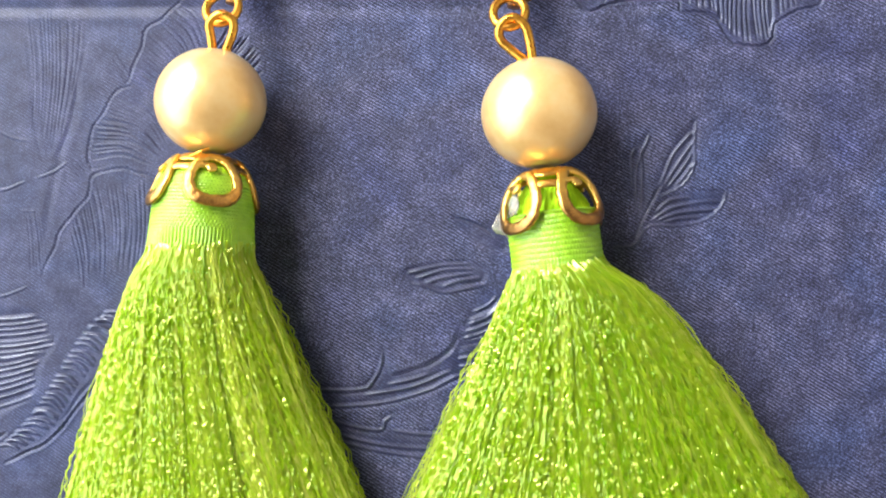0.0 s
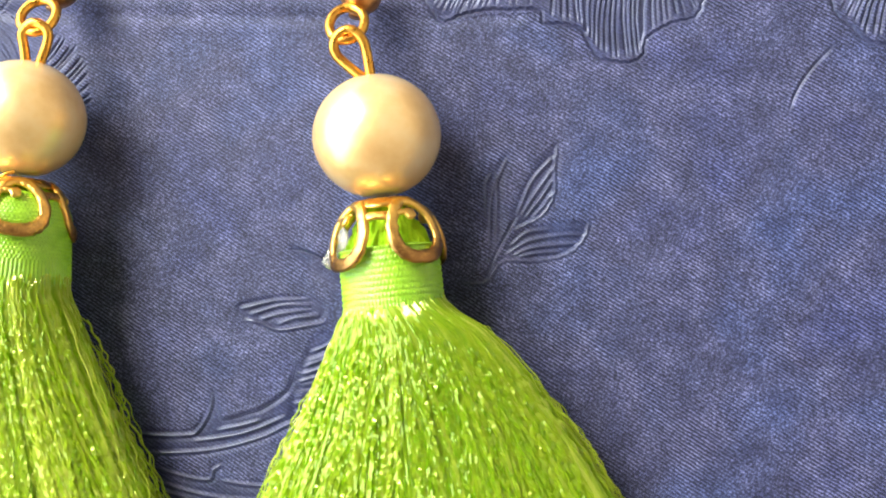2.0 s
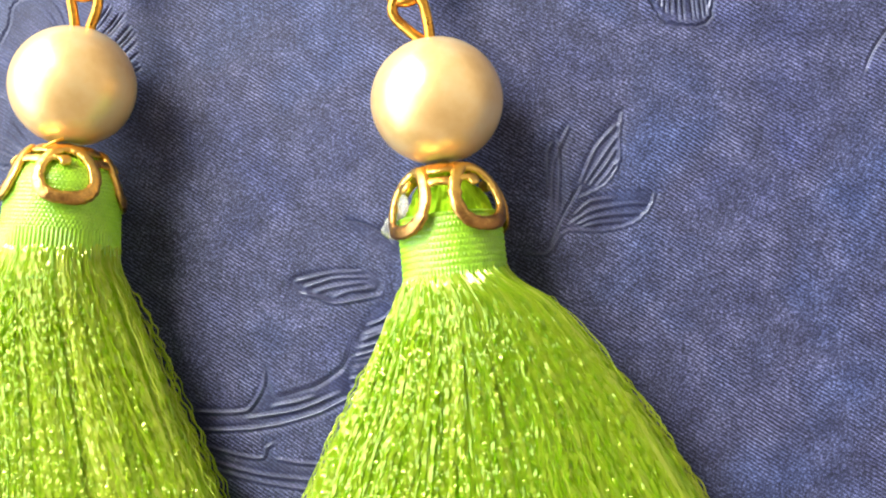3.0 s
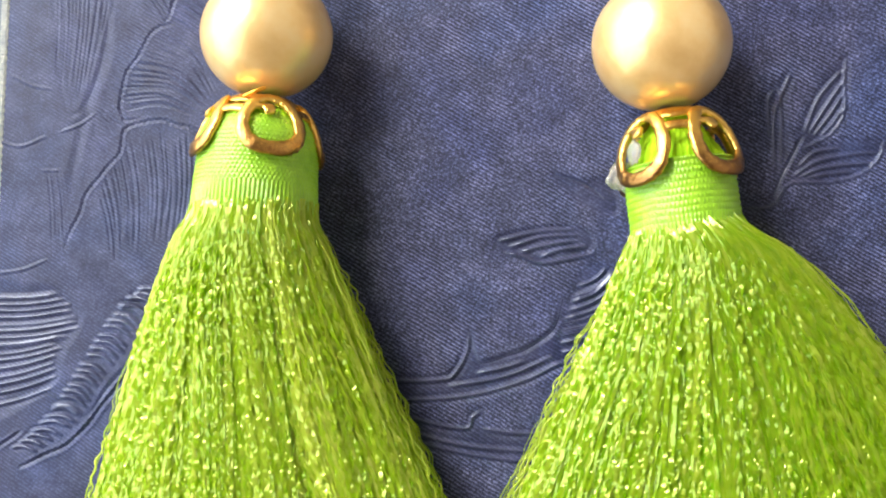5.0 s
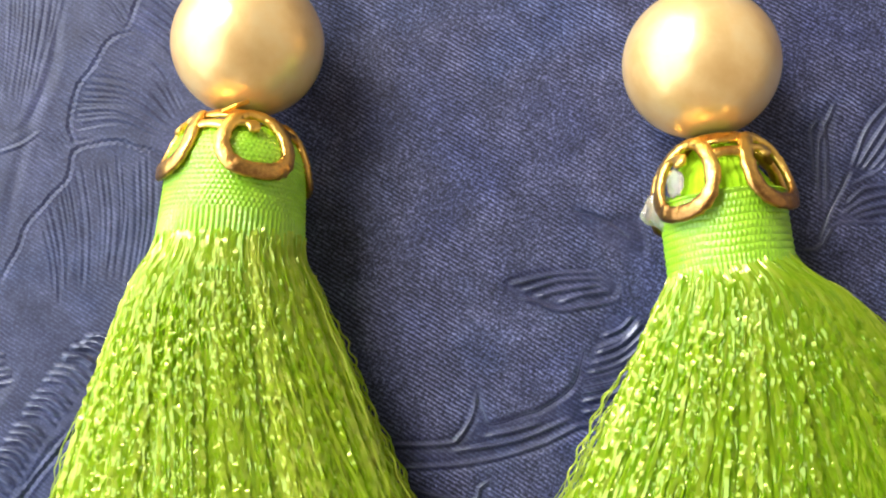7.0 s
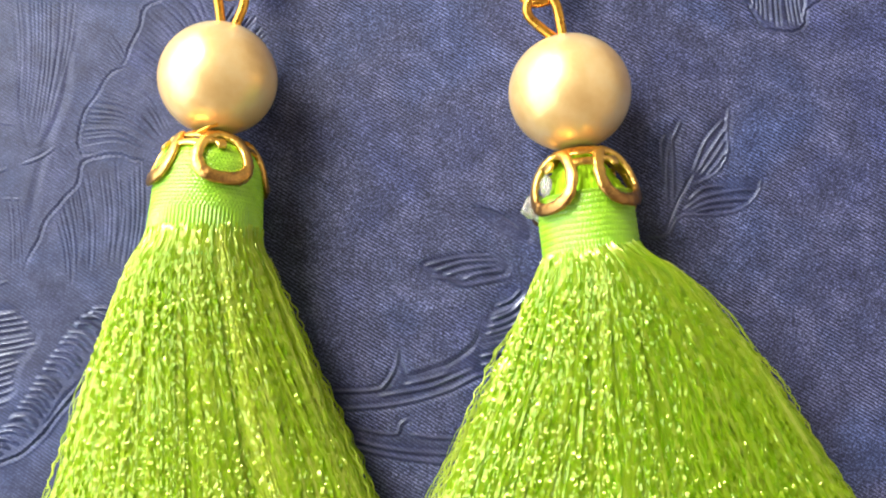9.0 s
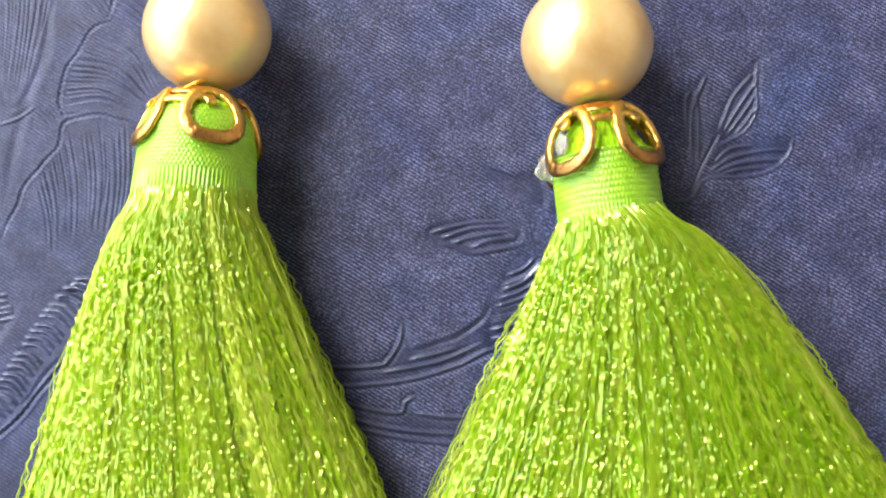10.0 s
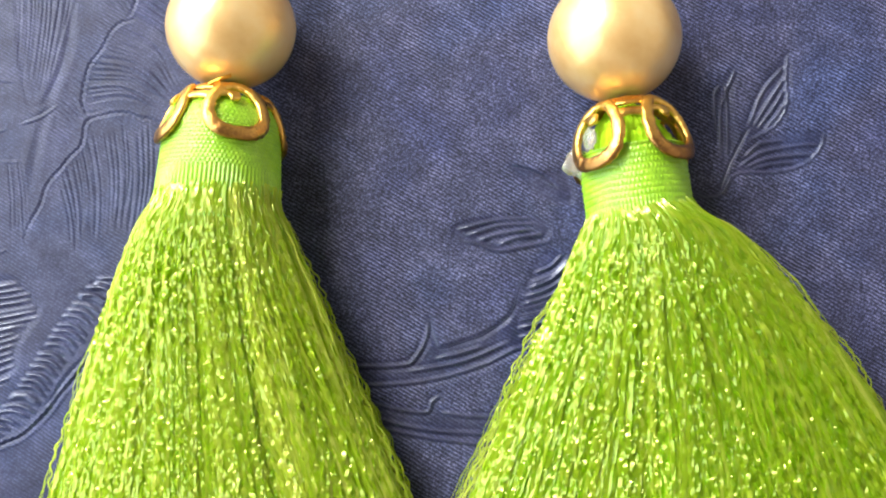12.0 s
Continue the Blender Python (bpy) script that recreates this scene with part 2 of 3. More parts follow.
class Relief:
    def __init__(self, xs, ys):
        self.xs, self.ys = xs, ys
        self.h = np.zeros((len(ys), len(xs)))
        self.flat = np.zeros_like(self.h)

    def window(self, pts, margin):
        x0, x1 = np.searchsorted(self.xs, (pts[:, 0].min() - margin, pts[:, 0].max() + margin))
        y0, y1 = np.searchsorted(self.ys, (pts[:, 1].min() - margin, pts[:, 1].max() + margin))
        cut = (slice(y0, y1), slice(x0, x1))
        return cut, *np.meshgrid(self.xs[x0:x1], self.ys[y0:y1])

    @staticmethod
    def distance(x, y, pts, closed=False):
        best = np.full(x.shape, 1e9)
        inside = np.zeros(x.shape, bool)
        where = np.zeros(x.shape)
        ends = np.roll(pts, -1, 0) if closed else pts[1:]
        for n, ((ax, ay), (bx, by)) in enumerate(zip(pts, ends)):
            dx, dy = bx - ax, by - ay
            t = np.clip(((x - ax) * dx + (y - ay) * dy) / (dx * dx + dy * dy + 1e-12), 0, 1)
            d = np.hypot(x - ax - t * dx, y - ay - t * dy)
            where = np.where(d < best, n + t, where)
            best = np.minimum(best, d)
            if closed:
                cross = ((ay > y) != (by > y)) & (x < dx * (y - ay) / (dy if abs(dy) > 1e-12 else 1e-12) + ax)
                inside ^= cross
        return best, inside, where / max(len(ends), 1)

    def groove(self, points, width=0.24, depth=0.13, wobble=0.0, pitch=0.9, n=0, taper=True):
        """A pressed line, with a faint lip beside it."""
        p = spline(points, n or 6 * len(points))
        if wobble:
            s = np.r_[0, np.cumsum(np.hypot(*np.diff(p, axis=0).T))]
            q = np.linspace(0, s[-1], max(8, int(s[-1] / 0.18)))
            p = np.stack([np.interp(q, s, p[:, 0]), np.interp(q, s, p[:, 1])], 1)
            d = np.gradient(p, axis=0)
            d /= np.linalg.norm(d, axis=1, keepdims=True) + 1e-9
            bow = np.abs(np.sin(np.pi * q / pitch)) - 0.5 + 0.4 * np.sin(q * 1.7)
            p = p + wobble * bow[:, None] * np.stack([-d[:, 1], d[:, 0]], 1)
        width, depth = (0.62 if width < 0.3 else 0.80) * width, (1.25 if width < 0.3 and abs(depth) >= 0.1 else 0.9) * depth
        cut, x, y = self.window(p, 4 * width)
        if x.size == 0:
            return
        d, _, t = self.distance(x, y, p)
        self.flat[cut] = np.maximum(self.flat[cut], np.exp(-((d / (1.7 * width)) ** 2)) * (width < 0.5) * min(1.0, abs(depth) / 0.08))
        fade = np.clip(6 * np.minimum(t, 1 - t) + 0.25, 0, 1) if taper else 1.0
        self.h[cut] += fade * depth * (0.3 * np.exp(-(((d - 2.0 * width) / (0.9 * width)) ** 2)) - np.exp(-((d / width) ** 2)))

    def sunk(self, points, depth=0.16, soft=0.3, n=0):
        """A field pressed below its surroundings."""
        p = spline(points, n or 6 * len(points), closed=True)
        cut, x, y = self.window(p, 3 * soft)
        if x.size == 0:
            return
        d, inside, _ = self.distance(x, y, p, closed=True)
        f = np.clip(0.5 + np.where(inside, d, -d) / (2 * soft), 0, 1)
        self.h[cut] -= 0.75 * depth * f * f * (3 - 2 * f)
        self.flat[cut] = np.maximum(self.flat[cut], 0.72 * f)

    def smooth(self, points, amount, soft):
        """A field where the press has ironed the weave, with an uneven rim."""
        p = spline(points, 6 * len(points), closed=True)
        cut, x, y = self.window(p, 3 * soft)
        d, inside, _ = self.distance(x, y, p, closed=True)
        d = np.where(inside, d, -d) + 0.5 * soft * np.sin(1.3 * x + 0.4 * y) * np.sin(0.9 * y)
        self.flat[cut] = np.maximum(self.flat[cut], amount * np.clip(0.5 + d / (2 * soft), 0, 1))

    def fan(self, start, end, count, bow=0.0, width=0.22, depth=0.12, seed=1, ragged=0.08):
        """Pressed lines from one curve to another."""
        rng = np.random.default_rng(seed)
        a, b = spline(start, 60), spline(end, 60)
        for k in range(count):
            u = (k + 0.5 + 0.25 * rng.uniform(-1, 1)) / count
            i = int(u * 59)
            cut0, cut1 = ragged * rng.uniform(0, 1), 1 - ragged * rng.uniform(0, 2)
            p, q = a[i] + (b[i] - a[i]) * cut0, a[i] + (b[i] - a[i]) * cut1
            mid = 0.5 * (p + q) + bow * np.array([-(q - p)[1], (q - p)[0]])
            self.groove([p, mid, q], width * rng.uniform(0.85, 1.15), depth * rng.uniform(0.75, 1.15), n=9)


def pressed_flowers(r):
    # the press has ironed the cloth under the large flower and the fronds
    r.smooth([(-75, 30), (-40, 30), (-36.5, 12), (-36.5, -4), (-40, -18), (-42, -30), (-44, -50), (-75, -50)], 0.80, 2.0)
    # fold across the head of the cover
    r.groove([(-90, 13.2), (-45, 12.9), (-20, 12.5), (4, 12.2), (12, 12.3)], 0.8, 0.17, taper=False)
    # large flower beside the ribbon: four petals of fanned lines inside scalloped borders
    r.fan([(-40.5, 13.5), (-43.8, 10.6), (-44.7, 8.0), (-46.0, 4.6)], [(-37.0, 9.0), (-38.5, 3.0), (-39.5, 1.0), (-40.2, -1.0)], 19, 0.10, 0.19, 0.070, 3)
    r.groove([(-39.5, 14.5), (-42.0, 11.8), (-43.9, 10.6), (-44.7, 8.0), (-46.2, 4.3)], 0.22, 0.075, 0.22, 0.6)
    r.fan([(-46.8, 3.6), (-48.4, 1.7), (-50.0, -1.6), (-49.8, -4.6)], [(-40.5, -2.5), (-41.0, -3.5), (-41.5, -4.2), (-43.0, -4.9)], 19, 0.12, 0.19, 0.070, 4)
    r.groove([(-45.5, 4.1), (-47.0, 3.7), (-48.4, 1.7), (-50.2, -1.8), (-49.9, -5.1), (-48.2, -5.1)], 0.22, 0.075, 0.22, 0.6)
    r.fan([(-52.4, -11.4), (-50.4, -8.4), (-49.5, -6.2), (-47.4, -5.4), (-44.4, -5.6), (-41.5, -7.0)], [(-50.5, -19.0), (-49.0, -18.5), (-48.0, -18.2), (-46.5, -18.0), (-44.5, -17.5), (-42.5, -17.0)], 26, 0.04, 0.19, 0.050, 5, 0.15)
    r.groove([(-40.5, -8.0), (-43.1, -6.1), (-44.4, -5.6), (-47.4, -5.2), (-49.7, -6.1), (-50.4, -8.6), (-52.8, -11.4), (-54.3, -15.0), (-55.3, -17.3)], 0.22, 0.075, 0.22, 0.6)
    r.groove([(-53.6, 9.8), (-52.0, 4.5), (-51.9, 1.0), (-53.4, -3.2), (-54.4, -8.0), (-55.0, -13.0)], 0.5, 0.04)
    # narrow petals that run beside the flower
    r.fan([(-58.0, 13.0), (-55.0, 13.5), (-51.0, 13.0)], [(-56.8, -1.5), (-55.0, -3.6), (-53.0, -1.5)], 13, 0.03, 0.17, 0.03, 6, 0.12)
    r.groove([(-58.3, 12.0), (-57.3, 6.0), (-56.6, 0.0), (-55.2, -4.6), (-53.0, -2.0), (-51.6, 5.0), (-50.6, 11.0)], 0.3, 0.02)
    r.fan([(-57.5, -9.0), (-56.0, -8.5)], [(-56.5, -18.0), (-54.5, -17.5)], 5, 0.02, 0.2, 0.035, 7)
    for p in ([(-56.0, -6.2), (-54.3, -5.6), (-52.7, -4.5)], [(-62.5, -7.0), (-60.1, -7.6), (-57.6, -6.7)], [(-61.3, -0.7), (-59.2, -1.7), (-57.2, -2.1)], [(-62.4, -19.8), (-59.4, -19.4), (-56.8, -18.4)]):
        r.groove(p, 0.22, -0.075)
    r.groove([(-57.8, -9.9), (-56.9, -9.95), (-56.0, -9.9)], 0.2, -0.05)
    # hatched band between the flower and the narrow petals
    r.fan([(-47.2, 8.0), (-50.6, 2.0), (-52.2, -3.0), (-53.6, -8.0)], [(-45.6, 5.6), (-48.2, 0.4), (-50.2, -5.0), (-51.4, -9.6)], 34, 0.02, 0.15, 0.055, 21, 0.06)
    # broad ribbed leaf
    r.sunk([(-63.0, -22.0), (-58.5, -21.0), (-55.5, -21.4), (-53.2, -23.8), (-55.0, -27.2), (-56.0, -30.2), (-63.0, -33.2)], 0.14, 0.5)
    r.fan([(-62.6, -21.9), (-62.7, -25.0), (-62.6, -28.6), (-62.4, -32.8)], [(-55.4, -21.5), (-53.3, -24.0), (-55.0, -27.0), (-55.3, -30.6)], 15, -0.03, 0.28, -0.13, 8)
    r.groove([(-62.0, -36.7), (-60.2, -35.6), (-58.6, -34.5)], 0.25, 0.12)
    r.groove([(-62.0, -35.9), (-60.7, -35.3)], 0.22, 0.09)
    # curled frond of short bowed ribs
    r.fan([(-47.6, -20.9), (-49.9, -23.0), (-51.6, -25.6), (-53.4, -28.6), (-55.0, -31.2), (-57.2, -34.0), (-60.0, -36.4)], [(-44.9, -21.5), (-46.9, -24.0), (-48.7, -26.6), (-50.9, -29.4), (-52.2, -32.2), (-54.0, -34.2), (-57.6, -36.9)], 26, 0.13, 0.27, -0.14, 9, 0.05)
    r.groove([(-46.5, -27.0), (-48.8, -29.3), (-51.3, -32.6), (-53.8, -35.4), (-58.5, -37.7)], 0.26, 0.15, 0.12, 0.7)
    r.groove([(-48.5, -28.2), (-50.5, -30.6), (-52.0, -33.0)], 0.3, 0.08, 0.1, 0.7)
    # spray of leaves and thorny stem between the earrings
    r.sunk([(-14.8, -16.7), (-13.9, -15.7), (-10.7, -15.1), (-7.1, -15.2), (-5.8, -16.0), (-6.4, -17.5), (-10.7, -18.4), (-13.1, -17.8)], 0.13, 0.3)
    for p in ([(-14.1, -16.4), (-10.7, -15.6), (-7.6, -15.4)], [(-13.1, -16.9), (-10.2, -16.0), (-7.3, -15.9)], [(-12.2, -17.4), (-10.1, -16.8), (-7.5, -16.4)], [(-10.4, -17.8), (-8.8, -17.2), (-6.6, -16.9)], [(-13.6, -17.5), (-12.2, -17.8), (-10.4, -18.4), (-8.0, -18.0), (-6.0, -17.6)]):
        r.groove(p, 0.28, -0.14)
    r.sunk([(-9.5, -10.2), (-6.8, -10.9), (-4.2, -10.9), (-3.6, -13.8), (-5.6, -13.9), (-8.2, -12.0)], 0.16, 0.4)
    r.groove([(-9.3, -10.5), (-7.6, -10.9), (-6.2, -11.5), (-5.0, -12.6)], 0.22, 0.10, 0.1, 0.5)
    r.sunk([(-6.9, -18.9), (-5.2, -18.5), (-3.6, -19.6), (-3.2, -22.5), (-5.4, -25.2), (-7.8, -27.2), (-9.0, -26.3), (-8.4, -22.4)], 0.15, 0.4)
    r.fan([(-7.0, -20.3), (-8.0, -22.6), (-8.6, -24.6), (-8.4, -26.6)], [(-4.6, -18.7), (-3.4, -19.6), (-3.4, -22.0), (-5.2, -25.0)], 10, -0.10, 0.28, -0.17, 11, 0.04)
    r.sunk([(-26.0, -28.6), (-19.2, -28.5), (-17.8, -27.2), (-16.8, -24.4), (-16.2, -26.4), (-15.4, -27.3), (-11.7, -26.0), (-9.2, -24.2), (-7.4, -26.9), (-11.7, -29.1), (-15.9, -30.5), (-20.2, -31.0), (-26.0, -31.1)], 0.13, 0.35)
    for p in ([(-26.5, -28.9), (-22.1, -29.1), (-19.0, -28.9), (-18.1, -28.4), (-17.1, -26.7), (-16.8, -24.8)], [(-16.0, -28.3), (-13.8, -27.8), (-11.9, -27.2)], [(-18.4, -29.5), (-13.5, -28.5), (-9.5, -26.8)], [(-26.5, -30.9), (-20.2, -30.7), (-15.9, -30.1), (-11.7, -28.8), (-8.6, -27.3), (-6.6, -27.6)]):
        r.groove(p, 0.28, -0.14)
    r.groove([(-16.8, -24.8), (-16.3, -26.4), (-15.6, -27.4), (-13.0, -26.6), (-11.7, -26.1), (-9.3, -24.3), (-8.5, -21.6)], 0.3, 0.09)
    r.sunk([(-24.5, -31.8), (-20.2, -32.5), (-17.1, -32.9), (-16.4, -31.8), (-15.3, -31.4), (-15.2, -32.9), (-10.0, -33.3), (-6.0, -33.0), (-6.0, -36.0), (-11.3, -36.4), (-17.0, -35.8), (-23.0, -34.4)], 0.10, 0.35)
    for p in ([(-24.0, -31.8), (-20.2, -32.8), (-17.0, -33.2), (-16.4, -32.2), (-15.6, -31.7)], [(-15.4, -33.2), (-12.8, -33.5), (-8.4, -33.5)], [(-23.5, -33.2), (-17.1, -34.7), (-8.4, -35.2)], [(-22.8, -34.2), (-16.4, -35.5), (-9.3, -36.2)]):
        r.groove(p, 0.27, -0.12)
    # leaves on the open side
    r.sunk([(10.8, -11.8), (12.3, -11.2), (15.0, -11.2), (17.7, -10.3), (19.0, -8.9), (19.5, -7.3), (15.0, -7.6), (12.8, -8.5), (11.2, -10.6)], 0.13, 0.3)
    r.sunk([(13.0, -7.9), (14.4, -7.2), (16.0, -5.2), (16.3, 0.1), (14.3, -2.0), (12.4, -5.5), (11.8, -7.5)], 0.13, 0.3)
    r.sunk([(10.3, -10.8), (9.4, -6.6), (9.3, -3.3), (11.8, -0.8), (11.0, -4.4), (11.4, -7.7)], 0.12, 0.35)
    r.groove([(7.6, -13.4), (9.6, -13.3), (10.9, -11.6), (12.3, -11.1), (15.0, -11.1), (17.7, -10.2), (18.9, -8.9), (19.3, -7.5)], 0.24, -0.12, 0.10, 0.9)
    r.groove([(12.4, -8.2), (14.4, -7.1), (15.9, -5.2), (16.0, -2.5), (16.2, -0.2)], 0.24, -0.12, 0.10, 0.9)
    for p in ([(11.6, -10.6), (13.6, -9.3), (17.0, -8.6), (18.9, -8.6)], [(12.0, -10.7), (14.0, -9.9), (16.0, -9.6), (18.2, -9.4)], [(12.6, -10.8), (14.4, -10.4), (16.6, -10.2)], [(12.0, -9.8), (13.4, -8.5), (15.6, -8.1)]):
        r.groove(p, 0.25, -0.12)
    for p in ([(12.6, -6.6), (13.8, -3.6), (15.8, -1.2)], [(13.0, -6.7), (14.4, -4.4), (15.9, -2.2)], [(13.4, -6.9), (14.8, -5.0), (15.8, -3.4)], [(14.0, -7.0), (15.0, -5.9), (15.8, -4.6)]):
        r.groove(p, 0.25, -0.12)
    for p in ([(9.9, -9.5), (10.0, -5.0), (11.4, -1.4)], [(10.5, -9.5), (10.5, -5.0), (10.3, -2.6)], [(9.5, -7.0), (9.4, -4.0), (9.9, -2.9)]):
        r.groove(p, 0.25, -0.11)
    r.groove([(12.4, -7.0), (11.6, -8.6), (10.6, -10.6), (9.9, -12.4)], 0.25, 0.12)
    # flower heads that reach in at the top
    edge = [(2.6, 14.4), (4.7, 11.9), (7.1, 12.6), (9.0, 12.9), (14.1, 12.9), (14.6, 11.7), (17.8, 11.3), (18.8, 9.8), (20.1, 8.3), (22.4, 7.8), (24.1, 8.6), (24.5, 10.3), (26.4, 11.5), (28.9, 12.3), (29.9, 14.5)]
    r.sunk(edge + [(30.5, 19.0), (1.5, 19.0)], 0.12, 0.25, n=120)
    r.groove(edge, 0.22, 0.16, 0.14, 0.9, n=90)
    r.fan([(3.2, 14.0), (4.9, 12.3), (7.1, 13.0), (9.0, 13.2), (13.8, 13.2)], [(9.0, 20.0), (10.0, 20.0), (11.0, 20.0), (12.5, 20.0), (15.0, 20.0)], 18, 0.06, 0.2, 0.12, 12)
    r.fan([(14.6, 12.2), (17.8, 11.6), (19.0, 10.2), (20.2, 8.7), (22.4, 8.2), (23.8, 8.9), (24.2, 10.5)], [(15.5, 17.0), (17.5, 16.6), (19.0, 16.0), (20.5, 15.5), (22.0, 15.5), (23.5, 15.8), (24.5, 16.2)], 20, 0.03, 0.21, 0.15, 13)
    r.fan([(24.6, 10.8), (26.4, 11.9), (28.9, 12.7), (29.6, 14.6)], [(24.8, 17.0), (26.0, 17.5), (27.0, 18.0), (27.5, 18.5)], 10, 0.03, 0.2, 0.10, 14)
    r.groove([(41.0, 15.5), (41.6, 12.8), (42.9, 11.4), (44.7, 9.9), (47.5, 9.2)], 0.24, 0.15, 0.14, 0.9)
    r.fan([(41.3, 14.6), (42.0, 12.7), (43.2, 11.6), (45.0, 10.2), (47.0, 9.8)], [(45.5, 19.0), (46.0, 18.5), (46.5, 18.0), (47.0, 17.0), (48.5, 16.0)], 14, 0.05, 0.21, 0.14, 15)
    r.groove([(41.5, 9.5), (39.6, 7.4), (38.3, 5.3), (37.6, 3.4)], 0.24, 0.11)
    # petal edge beside the pearl on the ribbon's side
    r.fan([(-30.2, 3.8), (-31.0, 7.4), (-32.5, 9.6), (-34.8, 11.0)], [(-34.5, 2.0), (-35.0, 4.0), (-36.0, 6.0), (-37.5, 7.0)], 13, 0.05, 0.22, 0.13, 16)


XS = lattice(-92.0, -64.0, 47.0, 78.0, 0.095, 4.0)
YS = lattice(-132.0, -44.5, 15.5, 62.0, 0.095, 4.0)


def notebook():
    book = tagged(new("notebook"), "dark blue cloth-covered notebook with pressed flowers, lying flat", "notebook")
    r = Relief(XS, YS)
    pressed_flowers(r)
    x, y = np.meshgrid(XS, YS)
    h = r.h + 0.05 * np.sin(x * 0.11 + 0.6) * np.sin(y * 0.09)
    top = np.stack([x, y, h], -1).reshape(-1, 3)
    rows, cols = x.shape
    # the cloth turns over the rim and closes underneath
    ring = np.r_[np.arange(cols), np.arange(1, rows) * cols + cols - 1, (rows - 1) * cols + np.arange(cols - 2, -1, -1), np.arange(rows - 2, 0, -1) * cols]
    low = top[ring].copy()
    low[:, 2] = -2.6
    n, first = len(ring), len(top)
    i = np.arange(n)
    rim = np.stack([ring, first + i, first + (i + 1) % n, ring[(i + 1) % n]], 1)
    under = np.array([[first, first + n - (rows - 1), first + cols - 1 + rows - 1, first + cols - 1]])
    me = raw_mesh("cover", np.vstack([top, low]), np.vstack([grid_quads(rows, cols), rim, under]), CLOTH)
    pressed = r.flat.ravel()
    me.attributes.new("pressed", "FLOAT", "POINT").data.foreach_set("value", np.r_[pressed, np.zeros(n)].astype(np.float32))
    child("cover", me, book, "blue twill cover pressed with flowers and thorny stems")
    for name, mat, z0, z1, inset in (("page_block", PAPER, -15.0, -2.6, 3.0), ("back_cover", CLOTH, -18.0, -15.0, 0.0)):
        bm = bmesh.new()
        bmesh.ops.create_cube(bm, size=1.0)
        bmesh.ops.scale(bm, vec=(170 - 2 * inset, 194 - 2 * inset, z1 - z0), verts=bm.verts)
        bmesh.ops.translate(bm, vec=(-7, -35, 0.5 * (z0 + z1)), verts=bm.verts)
        bmesh.ops.bevel(bm, geom=bm.edges[:], offset=0.5, segments=2, affect="EDGES")
        part(name, bm, mat, book)
    return book


def ribbon():
    """Ribbed cloth ribbon along the cover's edge; the ribs are real waves across its length."""
    thing = tagged(new("ribbon"), "pale blue-grey ribbed ribbon with cream edge, on the notebook", "ribbon")

    def strip(name, x0, x1, nx, material, lift, amp, pitch, label):
        ys = np.arange(-60.0, 24.0, 0.07)
        u = np.linspace(0, 1, nx)
        x, y = np.meshgrid(x0 + (x1 - x0) * u, ys)
        rng = np.random.default_rng(3)
        drift = np.cumsum(rng.normal(0, 0.012, len(ys)))
        wave = np.sin(2 * np.pi * (y / pitch + drift[:, None] + 0.15 * np.sin(x * 1.3)))
        # the cross threads break each rib into stitches, set off from rib to rib
        wave = wave * (0.6 + 0.4 * np.sin(2 * np.pi * x / 0.66 + np.pi * np.floor(y / pitch + drift[:, None])))
        z = lift + amp * wave * (0.75 + 0.25 * np.sin(y * 0.9 + x * 2.1))
        edge = (u == 1.0)[None, :] * 0.05 * np.sin(2 * np.pi * y / pitch * 0.5)
        top = np.stack([x + edge, y, z], -1)
        top = np.concatenate([top, top[:, -1:] * [1, 1, 0] + [0.22, 0, -0.03]], 1)
        top = np.concatenate([top[:, :1] * [1, 1, 0] + [0, 0, 0.03], top], 1)
        return child(name, raw_mesh(name, top.reshape(-1, 3), grid_quads(*top.shape[:2]), material), thing, label)

    strip("ribbon_body", -76.0, -62.55, 120, RIBBON, 0.10, 0.034, 0.36, "")
    strip("selvedge", -62.6, -62.02, 8, SELVEDGE, 0.11, 0.05, 0.36, "cream woven edge")
    return thing


# ---- earrings ----
def solid_of_turn(a, r, sides, lift=None):
    """Rings round the axis that runs towards -y; a: distance along it, r: radius, lift: extra radius by ring and angle."""
    ang = np.linspace(0, 2 * np.pi, sides, endpoint=False)
    rr = np.asarray(r)[:, None] + (np.zeros((1, sides)) if lift is None else lift)
    return np.stack([rr * np.sin(ang), -np.broadcast_to(np.asarray(a)[:, None], rr.shape), rr * np.cos(ang)], -1)


def dome(s, theta, shape):
    """A place on the cap's dome and its outward normal; theta 0 faces up; shape: radius, start along the axis, height, flare."""
    rad, start, high, flare = shape
    s, theta = np.asarray(s, float), np.asarray(theta, float)
    q = np.minimum(s, 1.25) * np.pi / 2
    r = rad * np.sin(np.minimum(q, np.pi / 2)) ** 0.66 + flare * s**3
    a = start + high * (1 - np.cos(q))
    nr, na = np.sin(q) + 0.15, -np.cos(q) * rad / high
    place = np.stack([r * np.sin(theta), -a, r * np.cos(theta)], -1)
    normal = np.stack([nr * np.sin(theta), -na, nr * np.cos(theta)], -1)
    return place, normal / np.linalg.norm(normal, axis=-1, keepdims=True)


def raised(shape, by):
    return (shape[0] + by, shape[1] - 0.4 * by, shape[2], shape[3])


